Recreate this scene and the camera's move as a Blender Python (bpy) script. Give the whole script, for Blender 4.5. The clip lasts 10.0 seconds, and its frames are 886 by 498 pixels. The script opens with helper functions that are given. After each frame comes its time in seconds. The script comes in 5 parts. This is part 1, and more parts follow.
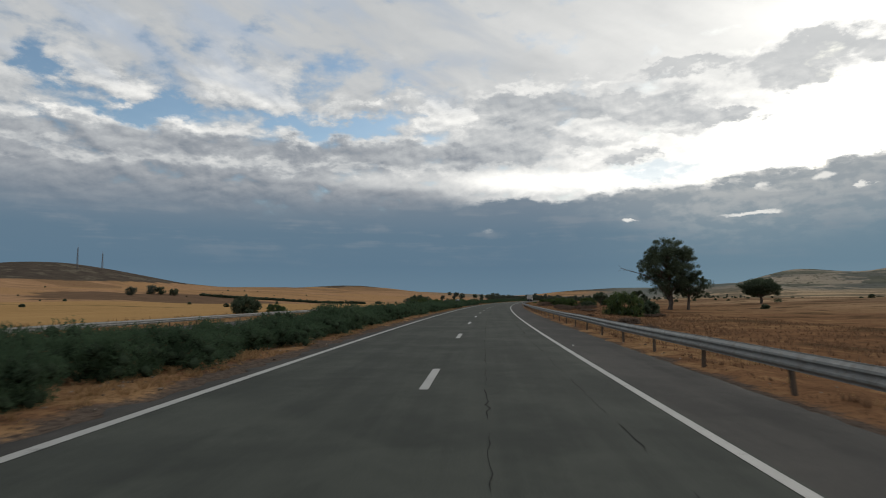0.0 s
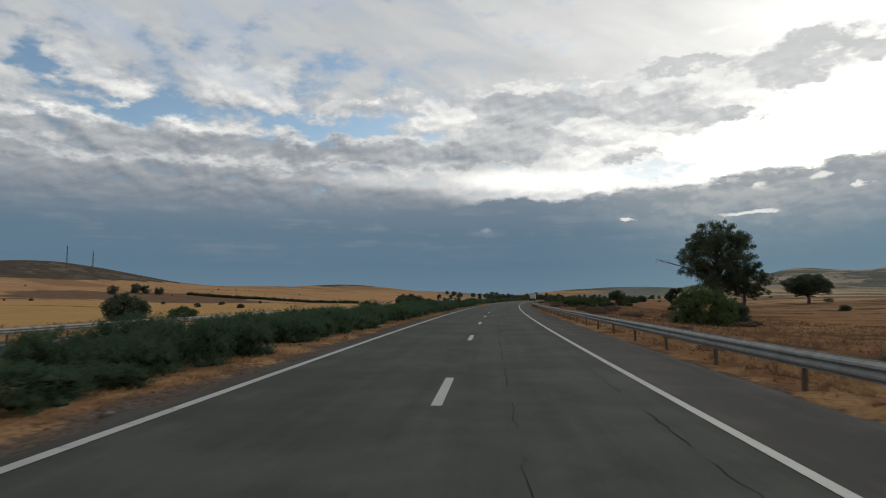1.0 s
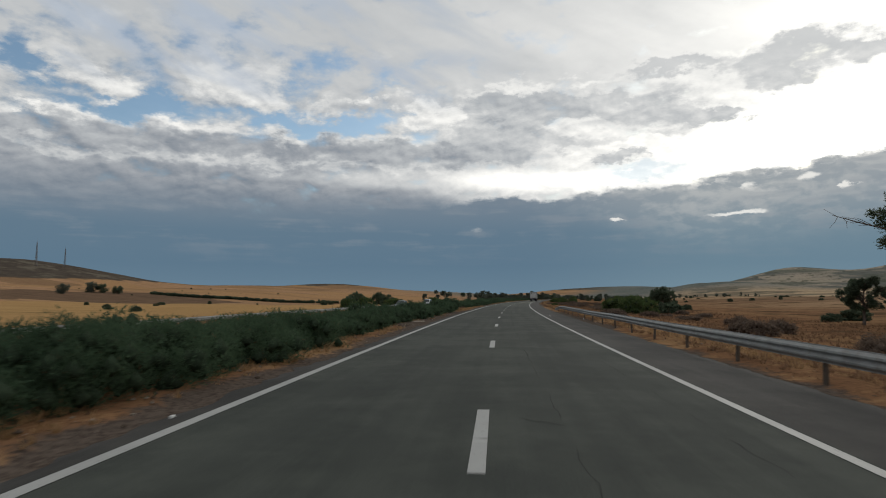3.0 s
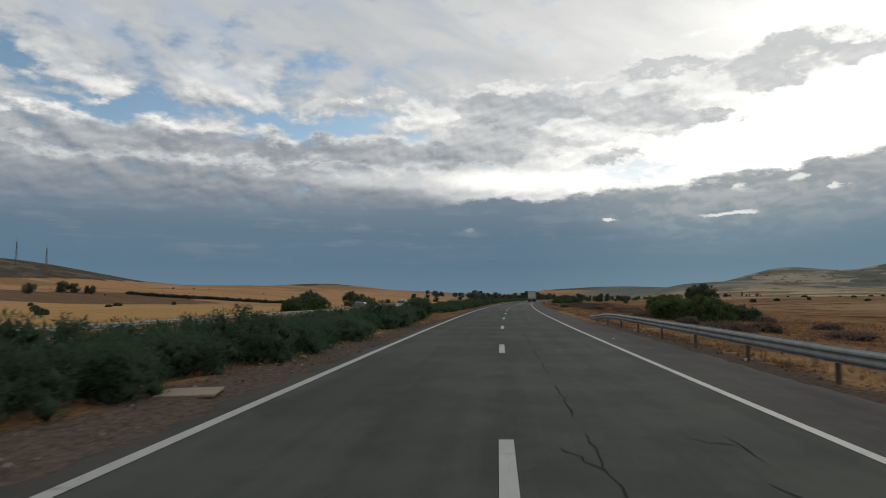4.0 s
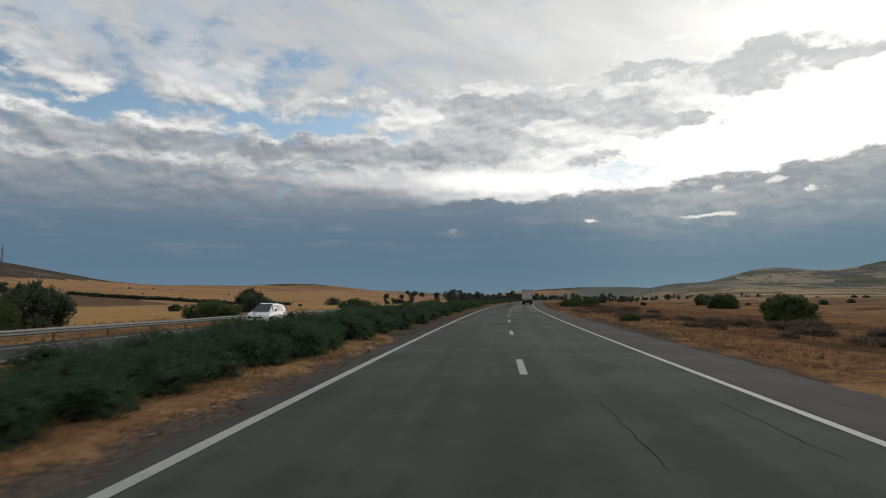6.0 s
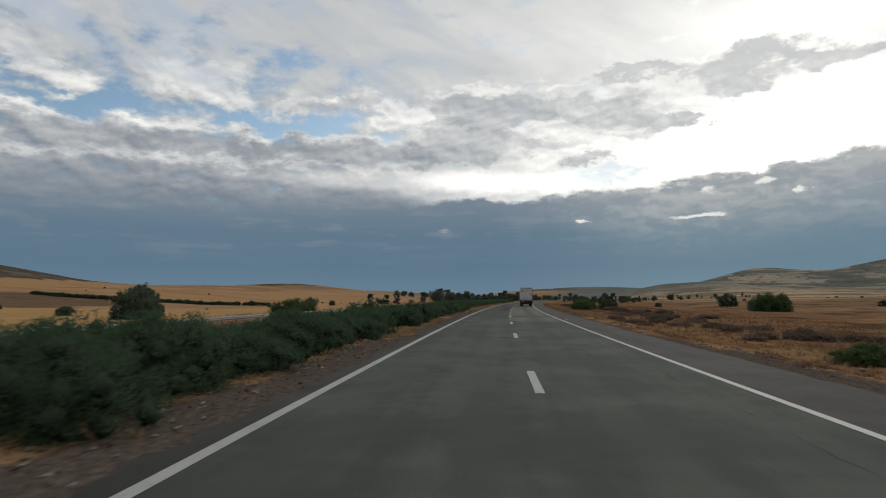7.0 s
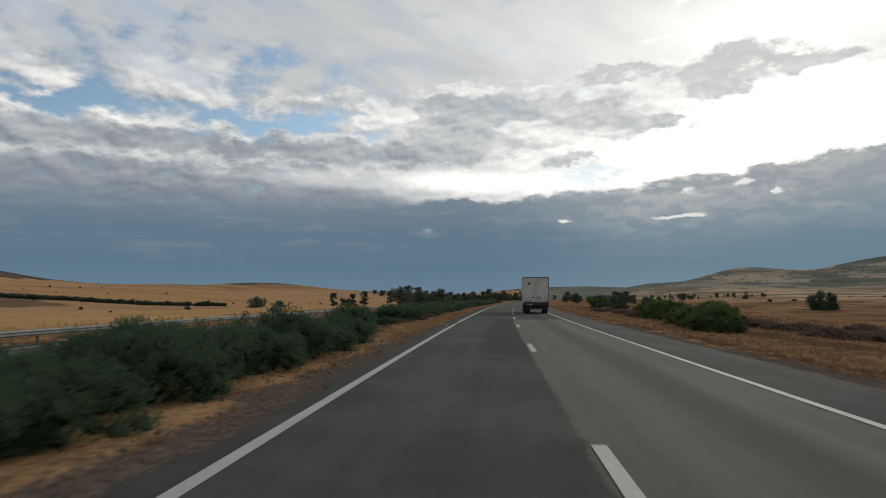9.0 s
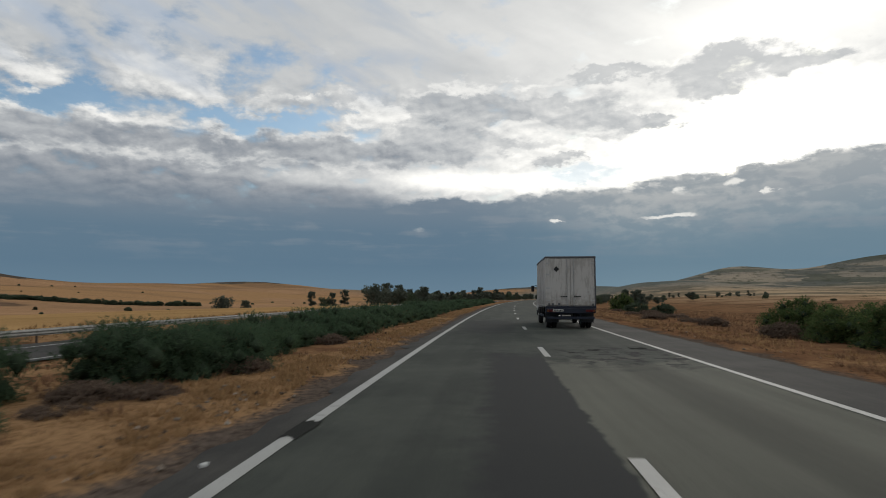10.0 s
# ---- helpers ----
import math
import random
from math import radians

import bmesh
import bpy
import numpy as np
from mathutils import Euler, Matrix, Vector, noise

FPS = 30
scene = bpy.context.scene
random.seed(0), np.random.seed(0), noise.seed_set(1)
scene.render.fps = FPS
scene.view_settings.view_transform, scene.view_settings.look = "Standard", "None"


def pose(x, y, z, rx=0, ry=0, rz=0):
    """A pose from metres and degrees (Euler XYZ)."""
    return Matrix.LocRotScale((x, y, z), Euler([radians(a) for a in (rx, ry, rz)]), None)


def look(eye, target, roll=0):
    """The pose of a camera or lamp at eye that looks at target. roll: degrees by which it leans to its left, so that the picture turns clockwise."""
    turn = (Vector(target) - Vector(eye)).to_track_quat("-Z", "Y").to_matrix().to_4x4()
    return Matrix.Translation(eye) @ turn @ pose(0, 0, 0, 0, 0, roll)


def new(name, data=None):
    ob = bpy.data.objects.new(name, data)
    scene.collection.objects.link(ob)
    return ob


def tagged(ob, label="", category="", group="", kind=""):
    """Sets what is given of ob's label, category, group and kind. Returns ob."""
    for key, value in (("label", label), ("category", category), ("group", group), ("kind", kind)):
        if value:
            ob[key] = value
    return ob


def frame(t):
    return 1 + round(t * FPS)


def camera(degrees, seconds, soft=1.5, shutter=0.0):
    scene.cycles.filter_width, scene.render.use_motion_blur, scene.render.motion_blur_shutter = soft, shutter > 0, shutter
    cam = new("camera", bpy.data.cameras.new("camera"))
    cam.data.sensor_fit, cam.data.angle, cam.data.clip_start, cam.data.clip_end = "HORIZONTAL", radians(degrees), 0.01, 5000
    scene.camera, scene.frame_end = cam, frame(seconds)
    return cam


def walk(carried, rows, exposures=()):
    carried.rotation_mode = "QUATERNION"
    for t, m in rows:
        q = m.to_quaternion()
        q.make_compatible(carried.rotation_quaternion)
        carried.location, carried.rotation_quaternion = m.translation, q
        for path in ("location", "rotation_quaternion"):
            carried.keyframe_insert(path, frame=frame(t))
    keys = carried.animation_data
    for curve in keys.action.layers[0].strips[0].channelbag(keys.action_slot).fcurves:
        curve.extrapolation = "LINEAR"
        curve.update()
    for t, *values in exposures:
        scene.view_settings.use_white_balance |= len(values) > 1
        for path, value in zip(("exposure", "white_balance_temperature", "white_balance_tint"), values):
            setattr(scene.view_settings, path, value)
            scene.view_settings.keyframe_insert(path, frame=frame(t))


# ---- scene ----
cam = camera(73.1, 10.0, 1.0, 0.1)
EYE = 1.52
ROWS = [
    (0.0, 0.958, -6.242, 4.732, 3.524),
    (0.5, 0.870, 7.547, 4.690, 3.452),
    (1.0, 0.876, 21.319, 4.659, 3.339),
    (1.5, 0.980, 35.090, 4.637, 3.182),
    (2.0, 1.182, 48.875, 4.625, 2.979),
    (2.5, 1.486, 62.685, 4.619, 2.732),
    (3.0, 1.894, 76.530, 4.620, 2.443),
    (3.5, 2.407, 90.417, 4.625, 2.117),
    (4.0, 3.028, 104.351, 4.634, 1.759),
    (4.5, 3.757, 118.335, 4.646, 1.375),
    (5.0, 4.595, 132.368, 4.659, 0.973),
    (5.5, 5.543, 146.448, 4.672, 0.559),
    (6.0, 6.598, 160.571, 4.684, 0.138),
    (6.5, 7.758, 174.730, 4.693, -0.283),
    (7.0, 9.022, 188.915, 4.699, -0.700),
    (7.5, 10.384, 203.116, 4.700, -1.111),
    (8.0, 11.840, 217.319, 4.696, -1.514),
    (8.5, 13.383, 231.508, 4.684, -1.910),
    (9.0, 15.005, 245.667, 4.663, -2.304),
    (9.5, 16.696, 259.774, 4.634, -2.701),
    (10.0, 18.446, 273.808, 4.593, -3.113),
]
walk(cam, [(t, pose(x, y, EYE, 90 + p, 0, a)) for t, x, y, p, a in ROWS])

# ---------- the road's line: s metres along it, lat metres to its right ----------
STEP = 2.0
S_AXIS = np.arange(-1600, 5200, STEP)
KAPPA = 0.00045 + 0.0002 * np.exp(-np.maximum(S_AXIS + 20, 0) / 90)
KAPPA[(S_AXIS < -60) | (S_AXIS > 900)] = 0
HEAD = np.cumsum(KAPPA) * STEP
ZERO = int(1600 / STEP)
HEAD -= HEAD[ZERO]
AX_X = np.cumsum(np.sin(HEAD)) * STEP
AX_Y = np.cumsum(np.cos(HEAD)) * STEP
AX_X -= AX_X[ZERO]
AX_Y -= AX_Y[ZERO]


def heading(s):
    return np.interp(s, S_AXIS, HEAD)


def along(s, lat):
    """World x, y of a place on or beside the road."""
    h = heading(s)
    return np.interp(s, S_AXIS, AX_X) + lat * np.cos(h), np.interp(s, S_AXIS, AX_Y) - lat * np.sin(h)


def road_of(x, y):
    """s and lat of a world place."""
    x, y = float(x), float(y)
    j = int(((AX_X - x) ** 2 + (AX_Y - y) ** 2).argmin())
    h = HEAD[j]
    dx, dy = x - AX_X[j], y - AX_Y[j]
    return S_AXIS[j] + dx * math.sin(h) + dy * math.cos(h), dx * math.cos(h) - dy * math.sin(h)


def smooth(a, b, v):
    t = np.clip((v - a) / (b - a), 0, 1)
    return t * t * (3 - 2 * t)


OPP = -0.55        # level of the opposite carriageway
# hills: x, y, height, reach along x, reach along y, turn in degrees
HILLS = [
    (-1080, 1480, 66, 250, 420, 0),
    (-1750, 1500, 78, 480, 500, 0),
    (-560, 1560, 8, 330, 300, 0),
    (-484, 2154, 32, 242, 200, 0),
    (-669, 1854, 18, 180, 180, 0),
    (-233, 2071, 5, 180, 500, 0),
    (564, 3506, 10, 230, 602, 0),
    (797, 3548, 30, 384, 237, 0),
    (1558, 3021, 131, 266, 291, 0),
    (1966, 2870, 70, 278, 231, 0),
    (2330, 2866, 183, 365, 509, 0),
    (1782, 2251, 38, 520, 443, 0),
    (1095, 3329, 52, 328, 834, 0),
    (961, 2374, 46, 234, 501, 0),
]


def terrain(s, lat, x, y):
    """Height of the open country."""
    z = np.zeros_like(s)
    z += np.where(lat < 0, OPP * smooth(5.2, 15, -lat), 0)
    z += np.where(lat < 0, -(2.2 + 3.0 * smooth(380, 520, s)) * smooth(24, 150, -lat) + 19.0 * smooth(230, 650, -lat), 0)
    z += np.where(lat > 0, -0.18 * smooth(6.2, 8, lat) - 0.7 * smooth(9, 22, lat), 0)
    z += np.where(lat > 0, 2.4 * smooth(40, 120, lat) + 6 * smooth(120, 900, lat), 0)
    near = smooth(30, 140, np.abs(lat))
    z += near * (0.9 * np.sin(x * 0.013 + 1.1) * np.cos(y * 0.011) + 0.35 * np.sin(x * 0.05 + y * 0.037))
    far = np.maximum(smooth(120, 500, np.abs(lat)), smooth(1000, 1700, s))
    for hx, hy, hh, rx, ry, _ in HILLS:
        z += far * hh * np.exp(-((x - hx) / rx) ** 2 - ((y - hy) / ry) ** 2)
    z += far * 3.5 * (np.sin(x * 0.0061 + 2.0) * np.sin(y * 0.0047 + 0.6))
    return z


def level(s, lat):
    """Ground height at one place."""
    if -4.3 < lat < 6.2:
        return 0.0
    x, y = along(s, lat)
    a = np.array
    return float(terrain(a([s * 1.0]), a([lat * 1.0]), a([x]), a([y]))[0])


# ---------- sky and light ----------
SUN_AZ, SUN_EL = 31.0, 15.0
world = bpy.data.worlds.new("overcast_sky")
scene.world = world
world.use_nodes = True


class Nodes:
    """Short hand for a node tree."""

    def __init__(self, tree):
        self.tree = tree
        tree.nodes.clear()

    def add(self, kind, **props):
        n = self.tree.nodes.new(kind)
        for key, value in props.items():
            setattr(n, key, value)
        return n

    def put(self, socket, value):
        if isinstance(value, bpy.types.NodeSocket):
            self.tree.links.new(value, socket)
        else:
            socket.default_value = value

    def m(self, op, a, b=0.0, c=0.0, clamp=False):
        n = self.add("ShaderNodeMath", operation=op, use_clamp=clamp)
        for i, v in enumerate((a, b, c)):
            self.put(n.inputs[i], v)
        return n.outputs[0]

    def v(self, op, a, b=(0, 0, 0)):
        n = self.add("ShaderNodeVectorMath", operation=op)
        self.put(n.inputs[0], a)
        self.put(n.inputs[1], b)
        return n.outputs[0]

    def noise(self, vector, scale, detail=4.0, rough=0.55, distort=0.0, out=0):
        n = self.add("ShaderNodeTexNoise")
        self.put(n.inputs["Vector"], vector)
        for key, value in (("Scale", scale), ("Detail", detail), ("Roughness", rough), ("Distortion", distort)):
            self.put(n.inputs[key], value)
        return n.outputs[out]

    def patch(self, vector, scale, detail=4.0, rough=0.55, contrast=2.3):
        f = self.noise(vector, scale, detail, rough)
        return self.m("ADD", 0.5, self.m("MULTIPLY", self.m("SUBTRACT", f, 0.5), contrast), 0.0, True)

    def mix(self, f, a, b, blend="MIX"):
        n = self.add("ShaderNodeMix", data_type="RGBA", blend_type=blend)
        n.clamp_factor = True
        for socket, value in ((n.inputs[0], f), (n.inputs[6], a), (n.inputs[7], b)):
            if isinstance(value, tuple) and len(value) == 3:
                value = (*value, 1)
            self.put(socket, value)
        return n.outputs[2]

    def ramp(self, f, stops, ease="LINEAR"):
        n = self.add("ShaderNodeValToRGB")
        n.color_ramp.interpolation = ease
        e = n.color_ramp.elements
        while len(e) < len(stops):
            e.new(0.5)
        for k, (place, colour) in zip(e, stops):
            k.position = place
            k.color = (*colour, 1) if isinstance(colour, tuple) else (colour, colour, colour, 1)
        self.put(n.inputs[0], f)
        return n.outputs[0]

    def step(self, f, a, b):
        n = self.add("ShaderNodeMapRange", interpolation_type="SMOOTHSTEP")
        for key, value in (("Value", f), ("From Min", a), ("From Max", b), ("To Min", 0.0), ("To Max", 1.0)):
            self.put(n.inputs[key], value)
        return n.outputs[0]

    def join(self, x, y, z=0.0):
        n = self.add("ShaderNodeCombineXYZ")
        for i, value in enumerate((x, y, z)):
            self.put(n.inputs[i], value)
        return n.outputs[0]


def build_sky():
    n = Nodes(world.node_tree)
    way = n.add("ShaderNodeTexCoord").outputs["Generated"]
    part_ = n.add("ShaderNodeSeparateXYZ")
    n.put(part_.inputs[0], way)
    dx, dy, dz = part_.outputs
    az = n.m("MULTIPLY", n.m("ARCTAN2", dx, dy), 57.2958)
    el = n.m("MULTIPLY", n.m("ARCSINE", dz), 57.2958)
    ang = n.join(n.m("MULTIPLY", az, 0.1), n.m("MULTIPLY", el, 0.19), 0.0)
    toward = n.v("ADD", ang, (0.03, 0.075, 0.0))
    bend = n.add("ShaderNodeSeparateXYZ")
    n.put(bend.inputs[0], n.noise(ang, 2.6, 10.0, 0.62, 0.0, 1))
    az_w = n.m("ADD", az, n.m("MULTIPLY", n.m("SUBTRACT", bend.outputs[0], 0.5), 13.0))
    el_w = n.m("ADD", el, n.m("MULTIPLY", n.m("SUBTRACT", bend.outputs[1], 0.5), 5.5))

    def blob(a, e, ra, re, amp, x=az_w, y=el_w):
        p = n.m("DIVIDE", n.m("SUBTRACT", x, a), ra)
        q = n.m("DIVIDE", n.m("SUBTRACT", y, e), re)
        g = n.m("EXPONENT", n.m("MULTIPLY", n.m("ADD", n.m("MULTIPLY", p, p), n.m("MULTIPLY", q, q)), -1.0))
        return n.m("MULTIPLY", g, amp)

    def total(rows, **kw):
        out = blob(*rows[0], **kw)
        for row in rows[1:]:
            out = n.m("ADD", out, blob(*row, **kw))
        return out

    def stretch(f, k):
        return n.m("ADD", 0.5, n.m("MULTIPLY", n.m("SUBTRACT", f, 0.5), k))

    fine = stretch(n.noise(n.v("ADD", ang, (7.3, 2.0, 0.0)), 2.4, 9.0, 0.55, 0.15), 1.7)
    fine_to = stretch(n.noise(n.v("ADD", toward, (7.3, 2.0, 0.0)), 2.4, 9.0, 0.55, 0.15), 1.7)
    big = stretch(n.noise(n.v("ADD", ang, (1.3, 4.0, 0.0)), 0.8, 5.0, 0.5, 0.2), 1.5)
    # high cloud is softer and drawn out in slanting wisps
    slant = n.join(n.m("ADD", n.m("MULTIPLY", az, 0.055), n.m("MULTIPLY", el, 0.05)), n.m("ADD", n.m("MULTIPLY", el, 0.12), n.m("MULTIPLY", az, 0.028)))
    silk = stretch(n.noise(n.v("ADD", slant, (3.1, 5.7, 0.0)), 2.2, 5.0, 0.5, 0.35), 1.8)
    high = n.m("MULTIPLY", n.step(el, 17.0, 21.5), 0.85)
    grain = n.m("ADD", n.m("MULTIPLY", fine, n.m("SUBTRACT", 1.0, high)), n.m("MULTIPLY", silk, high))
    rim_light = n.m("MULTIPLY", n.m("SUBTRACT", fine, fine_to), n.m("SUBTRACT", 1.0, high))
    streak = n.noise(n.join(n.m("MULTIPLY", az, 0.028), n.m("MULTIPLY", el, 0.30)), 2.6, 8.0, 0.55, 0.15)

    # azimuth, height, half width, half height, weight of each cloud form
    gaps = total([(-30.8, 15.7, 4.0, 0.9, 1.0), (-28.7, 16.8, 1.8, 1.0, 0.5), (-13.5, 16.2, 6.5, 1.0, 1.1), (-14.4, 20.8, 3.4, 2.2, 0.45), (-38.4, 18.1, 2.2, 1.6, 0.9),
                  (-18.2, 16.5, 3.4, 0.8, 0.5), (-6.6, 19.2, 2.4, 1.0, 0.4), (-37.3, 13.9, 2.6, 0.6, 0.3), (-26.0, 22.0, 3.0, 0.9, 0.3)])
    puffs = total([(-33.0, 17.7, 4.7, 1.4, 0.75), (-21.8, 19.6, 4.8, 2.3, 0.9), (-18.3, 17.3, 4.7, 1.1, 0.75), (-4.1, 17.2, 2.3, 1.6, 1.2), (-10.1, 18.4, 2.0, 0.4, 0.8), (-37.8, 14.9, 1.1, 0.8, 0.7),
                   (-36.7, 21.2, 4.3, 2.0, 0.4), (-9.3, 22.3, 6.1, 1.1, 0.3), (3.4, 19.3, 4.9, 0.6, 0.6), (10.5, 19.6, 6.7, 0.5, 0.5), (-28.0, 23.5, 6.0, 1.4, 0.3)])
    greys = total([(3.8, 18.0, 5.6, 1.1, 1.1), (10.5, 17.6, 3.4, 0.8, 0.7), (13.6, 17.4, 2.0, 1.3, 0.8), (17.7, 16.8, 2.9, 1.5, 0.9), (22.9, 15.5, 2.9, 0.6, 1.0), (29.0, 19.9, 3.2, 1.0, 1.2), (27.5, 18.0, 2.7, 0.8, 1.0),
                   (34.9, 19.4, 2.5, 0.8, 1.1), (1.7, 13.6, 4.1, 1.3, 1.2), (3.9, 15.6, 4.6, 0.7, 0.8), (14.0, 12.5, 1.4, 0.5, 0.9), (10.5, 14.6, 4.0, 0.6, 0.55), (17.5, 14.4, 3.0, 0.5, 0.4), (19.5, 20.1, 4.6, 0.6, 1.0), (-32.6, 18.7, 2.5, 0.5, 0.6),
                   (7.2, 17.0, 5.8, 0.6, 0.4), (-16.6, 13.8, 5.8, 1.0, 0.7), (-26.3, 13.5, 3.7, 0.6, 0.6)])
    glow = total([(33.3, 14.3, 7.5, 3.4, 1.3), (27.0, 13.0, 7.0, 2.0, 0.75), (13.0, 10.9, 8.8, 1.1, 0.34), (33.7, 22.5, 11.0, 3.0, 0.5), (3.0, 11.0, 7.5, 0.9, 0.40), (-8.5, 11.3, 7.0, 0.8, 0.24), (15.0, 14.5, 13.0, 4.0, 0.18)],
                 x=az, y=el)

    # clear gaps between the clouds
    sky = n.add("ShaderNodeTexSky", sky_type="NISHITA")
    sky.sun_disc = False
    sky.sun_elevation, sky.sun_rotation = radians(SUN_EL), radians(SUN_AZ)
    clear = n.v("MULTIPLY", sky.outputs[0], (0.10, 0.115, 0.125))
    white = n.step(n.m("ADD", puffs, n.m("MULTIPLY", n.m("SUBTRACT", fine, 0.5), 0.9)), 0.22, 0.85)
    haze = n.m("MULTIPLY", n.step(az, -4.0, -24.0), n.m("MULTIPLY", n.step(el, 12.0, 16.0), n.step(el, 27.0, 22.0)))
    gap = n.m("ADD", gaps, n.m("ADD", n.m("MULTIPLY", n.m("SUBTRACT", 0.5, fine), 1.3), n.m("MULTIPLY", haze, 0.12)))
    gap = n.m("MULTIPLY", n.m("MULTIPLY", n.step(gap, 0.10, 0.80), 0.95), n.m("SUBTRACT", 1.0, white))

    # the deck: veil above, grey band with lit rims below, puffs and shaded clouds
    veil = n.m("ADD", 0.52, n.m("MULTIPLY", n.step(az, -14.0, 18.0), 0.24))
    left = n.step(az, 3.0, -7.0)
    below = n.m("MULTIPLY", n.step(n.m("SUBTRACT", 15.3, el_w), -0.25, 0.45), left)
    depth_b = n.m("SUBTRACT", 15.3, el_w)
    band = n.m("SUBTRACT", 0.46, n.m("MULTIPLY", n.m("MAXIMUM", depth_b, 0.0), 0.026))
    lum = n.m("ADD", n.m("MULTIPLY", veil, n.m("SUBTRACT", 1.0, below)), n.m("MULTIPLY", band, below))
    q = n.m("DIVIDE", n.m("SUBTRACT", depth_b, 0.35), 0.5)
    rim = n.m("MULTIPLY", n.m("MULTIPLY", n.m("EXPONENT", n.m("MULTIPLY", n.m("MULTIPLY", q, q), -1.0)), 0.26), left)
    q2 = n.m("DIVIDE", n.m("SUBTRACT", depth_b, 3.1), 0.4)
    rim = n.m("ADD", rim, n.m("MULTIPLY", n.m("MULTIPLY", n.m("EXPONENT", n.m("MULTIPLY", n.m("MULTIPLY", q2, q2), -1.0)), 0.17), left))
    lum = n.m("ADD", lum, rim)
    lum = n.m("ADD", lum, n.m("MULTIPLY", white, 0.20))
    mottle = n.m("ADD", n.m("MULTIPLY", n.m("SUBTRACT", grain, 0.5), 0.42), n.m("ADD", n.m("MULTIPLY", rim_light, 0.85), n.m("MULTIPLY", n.m("SUBTRACT", big, 0.5), 0.3)))
    calm = n.m("SUBTRACT", 1.0, n.m("MULTIPLY", n.step(el, 17.0, 23.0), 0.45))
    lum = n.m("MULTIPLY", lum, n.m("ADD", 1.0, n.m("MULTIPLY", mottle, calm)))
    shade = n.step(n.m("ADD", greys, n.m("MULTIPLY", n.m("SUBTRACT", fine, 0.5), 0.75)), 0.10, 0.66)
    lum = n.m("ADD", lum, n.m("MULTIPLY", glow, n.m("SUBTRACT", 1.0, n.m("MULTIPLY", shade, 0.80))))
    lum = n.m("MULTIPLY", lum, n.m("SUBTRACT", 1.0, n.m("MULTIPLY", shade, 0.24)))
    cloud = n.ramp(n.m("DIVIDE", lum, 2.0), [(0.07, (0.115, 0.160, 0.215)), (0.12, (0.205, 0.238, 0.282)), (0.18, (0.335, 0.358, 0.388)),
                                             (0.25, (0.485, 0.505, 0.52)), (0.36, (0.71, 0.715, 0.705)), (0.5, (1.0, 0.99, 0.95)), (1.0, (2.0, 1.95, 1.8))])
    thin = n.m("MULTIPLY", n.step(n.m("ADD", blob(16.5, 11.3, 6.0, 1.0, 1.0), n.m("MULTIPLY", n.m("SUBTRACT", 0.5, fine), 0.7)), 0.35, 0.95), 0.75)
    cloud = n.mix(thin, cloud, (0.70, 0.80, 0.86))
    cool = n.m("MULTIPLY", n.m("MULTIPLY", n.step(silk, 0.62, 0.20), n.step(el, 17.0, 19.5)), n.m("MULTIPLY", n.step(az, 6.0, -8.0), 0.75))
    cloud = n.mix(cool, cloud, (0.43, 0.50, 0.60))
    body = n.mix(gap, cloud, clear)

    # the dark bank above the skyline
    rag = n.m("ADD", n.m("MULTIPLY", n.m("SUBTRACT", fine, 0.5), 1.5), n.m("MULTIPLY", n.m("SUBTRACT", bend.outputs[1], 0.5), 2.6))
    rise = n.m("ADD", 9.3, n.m("MULTIPLY", n.m("MAXIMUM", n.m("SUBTRACT", az, 8.0), 0.0), 0.085))
    depth = n.m("SUBTRACT", n.m("ADD", rise, rag), el)
    soft = n.m("ADD", 0.4, n.m("MULTIPLY", n.step(az, 4.0, -20.0), 3.2))
    bank = n.step(n.m("DIVIDE", depth, soft), -0.6, 0.8)
    low = n.ramp(n.m("DIVIDE", el, 12.0), [(0.0, (0.135, 0.215, 0.285)), (0.25, (0.110, 0.184, 0.256)), (0.5, (0.120, 0.190, 0.258)), (0.75, (0.175, 0.226, 0.282)), (1.0, (0.230, 0.266, 0.310))])
    # the bank's sunlit upper edge and greyer flank towards the sun
    sunward = n.step(az, 3.0, 24.0)
    low = n.mix(sunward, low, n.v("MULTIPLY", low, (1.28, 1.22, 1.13)))
    flank = n.m("MULTIPLY", n.m("MULTIPLY", sunward, n.step(n.m("DIVIDE", depth, n.m("ADD", 1.5, n.m("MULTIPLY", sunward, 6.0))), 1.0, 0.0)), n.m("ADD", 0.38, n.m("MULTIPLY", n.step(n.m("ADD", fine, n.m("MULTIPLY", rim_light, 0.8)), 0.30, 0.75), 0.75)))
    low = n.mix(flank, low, (0.43, 0.45, 0.455))
    crest = n.m("MULTIPLY", n.m("MULTIPLY", n.step(depth, 0.9, 0.2), sunward), n.step(n.noise(ang, 7.0, 6.0, 0.6), 0.46, 0.62))
    low = n.mix(n.m("MULTIPLY", crest, 0.8), low, (0.75, 0.74, 0.71))
    pale = n.m("MULTIPLY", n.step(n.m("ADD", streak, n.m("MULTIPLY", n.m("SUBTRACT", fine, 0.5), 0.35)), 0.48, 0.72), n.step(el, 2.0, 7.0))
    low = n.mix(n.m("MULTIPLY", pale, 0.5), low, (0.25, 0.285, 0.325))
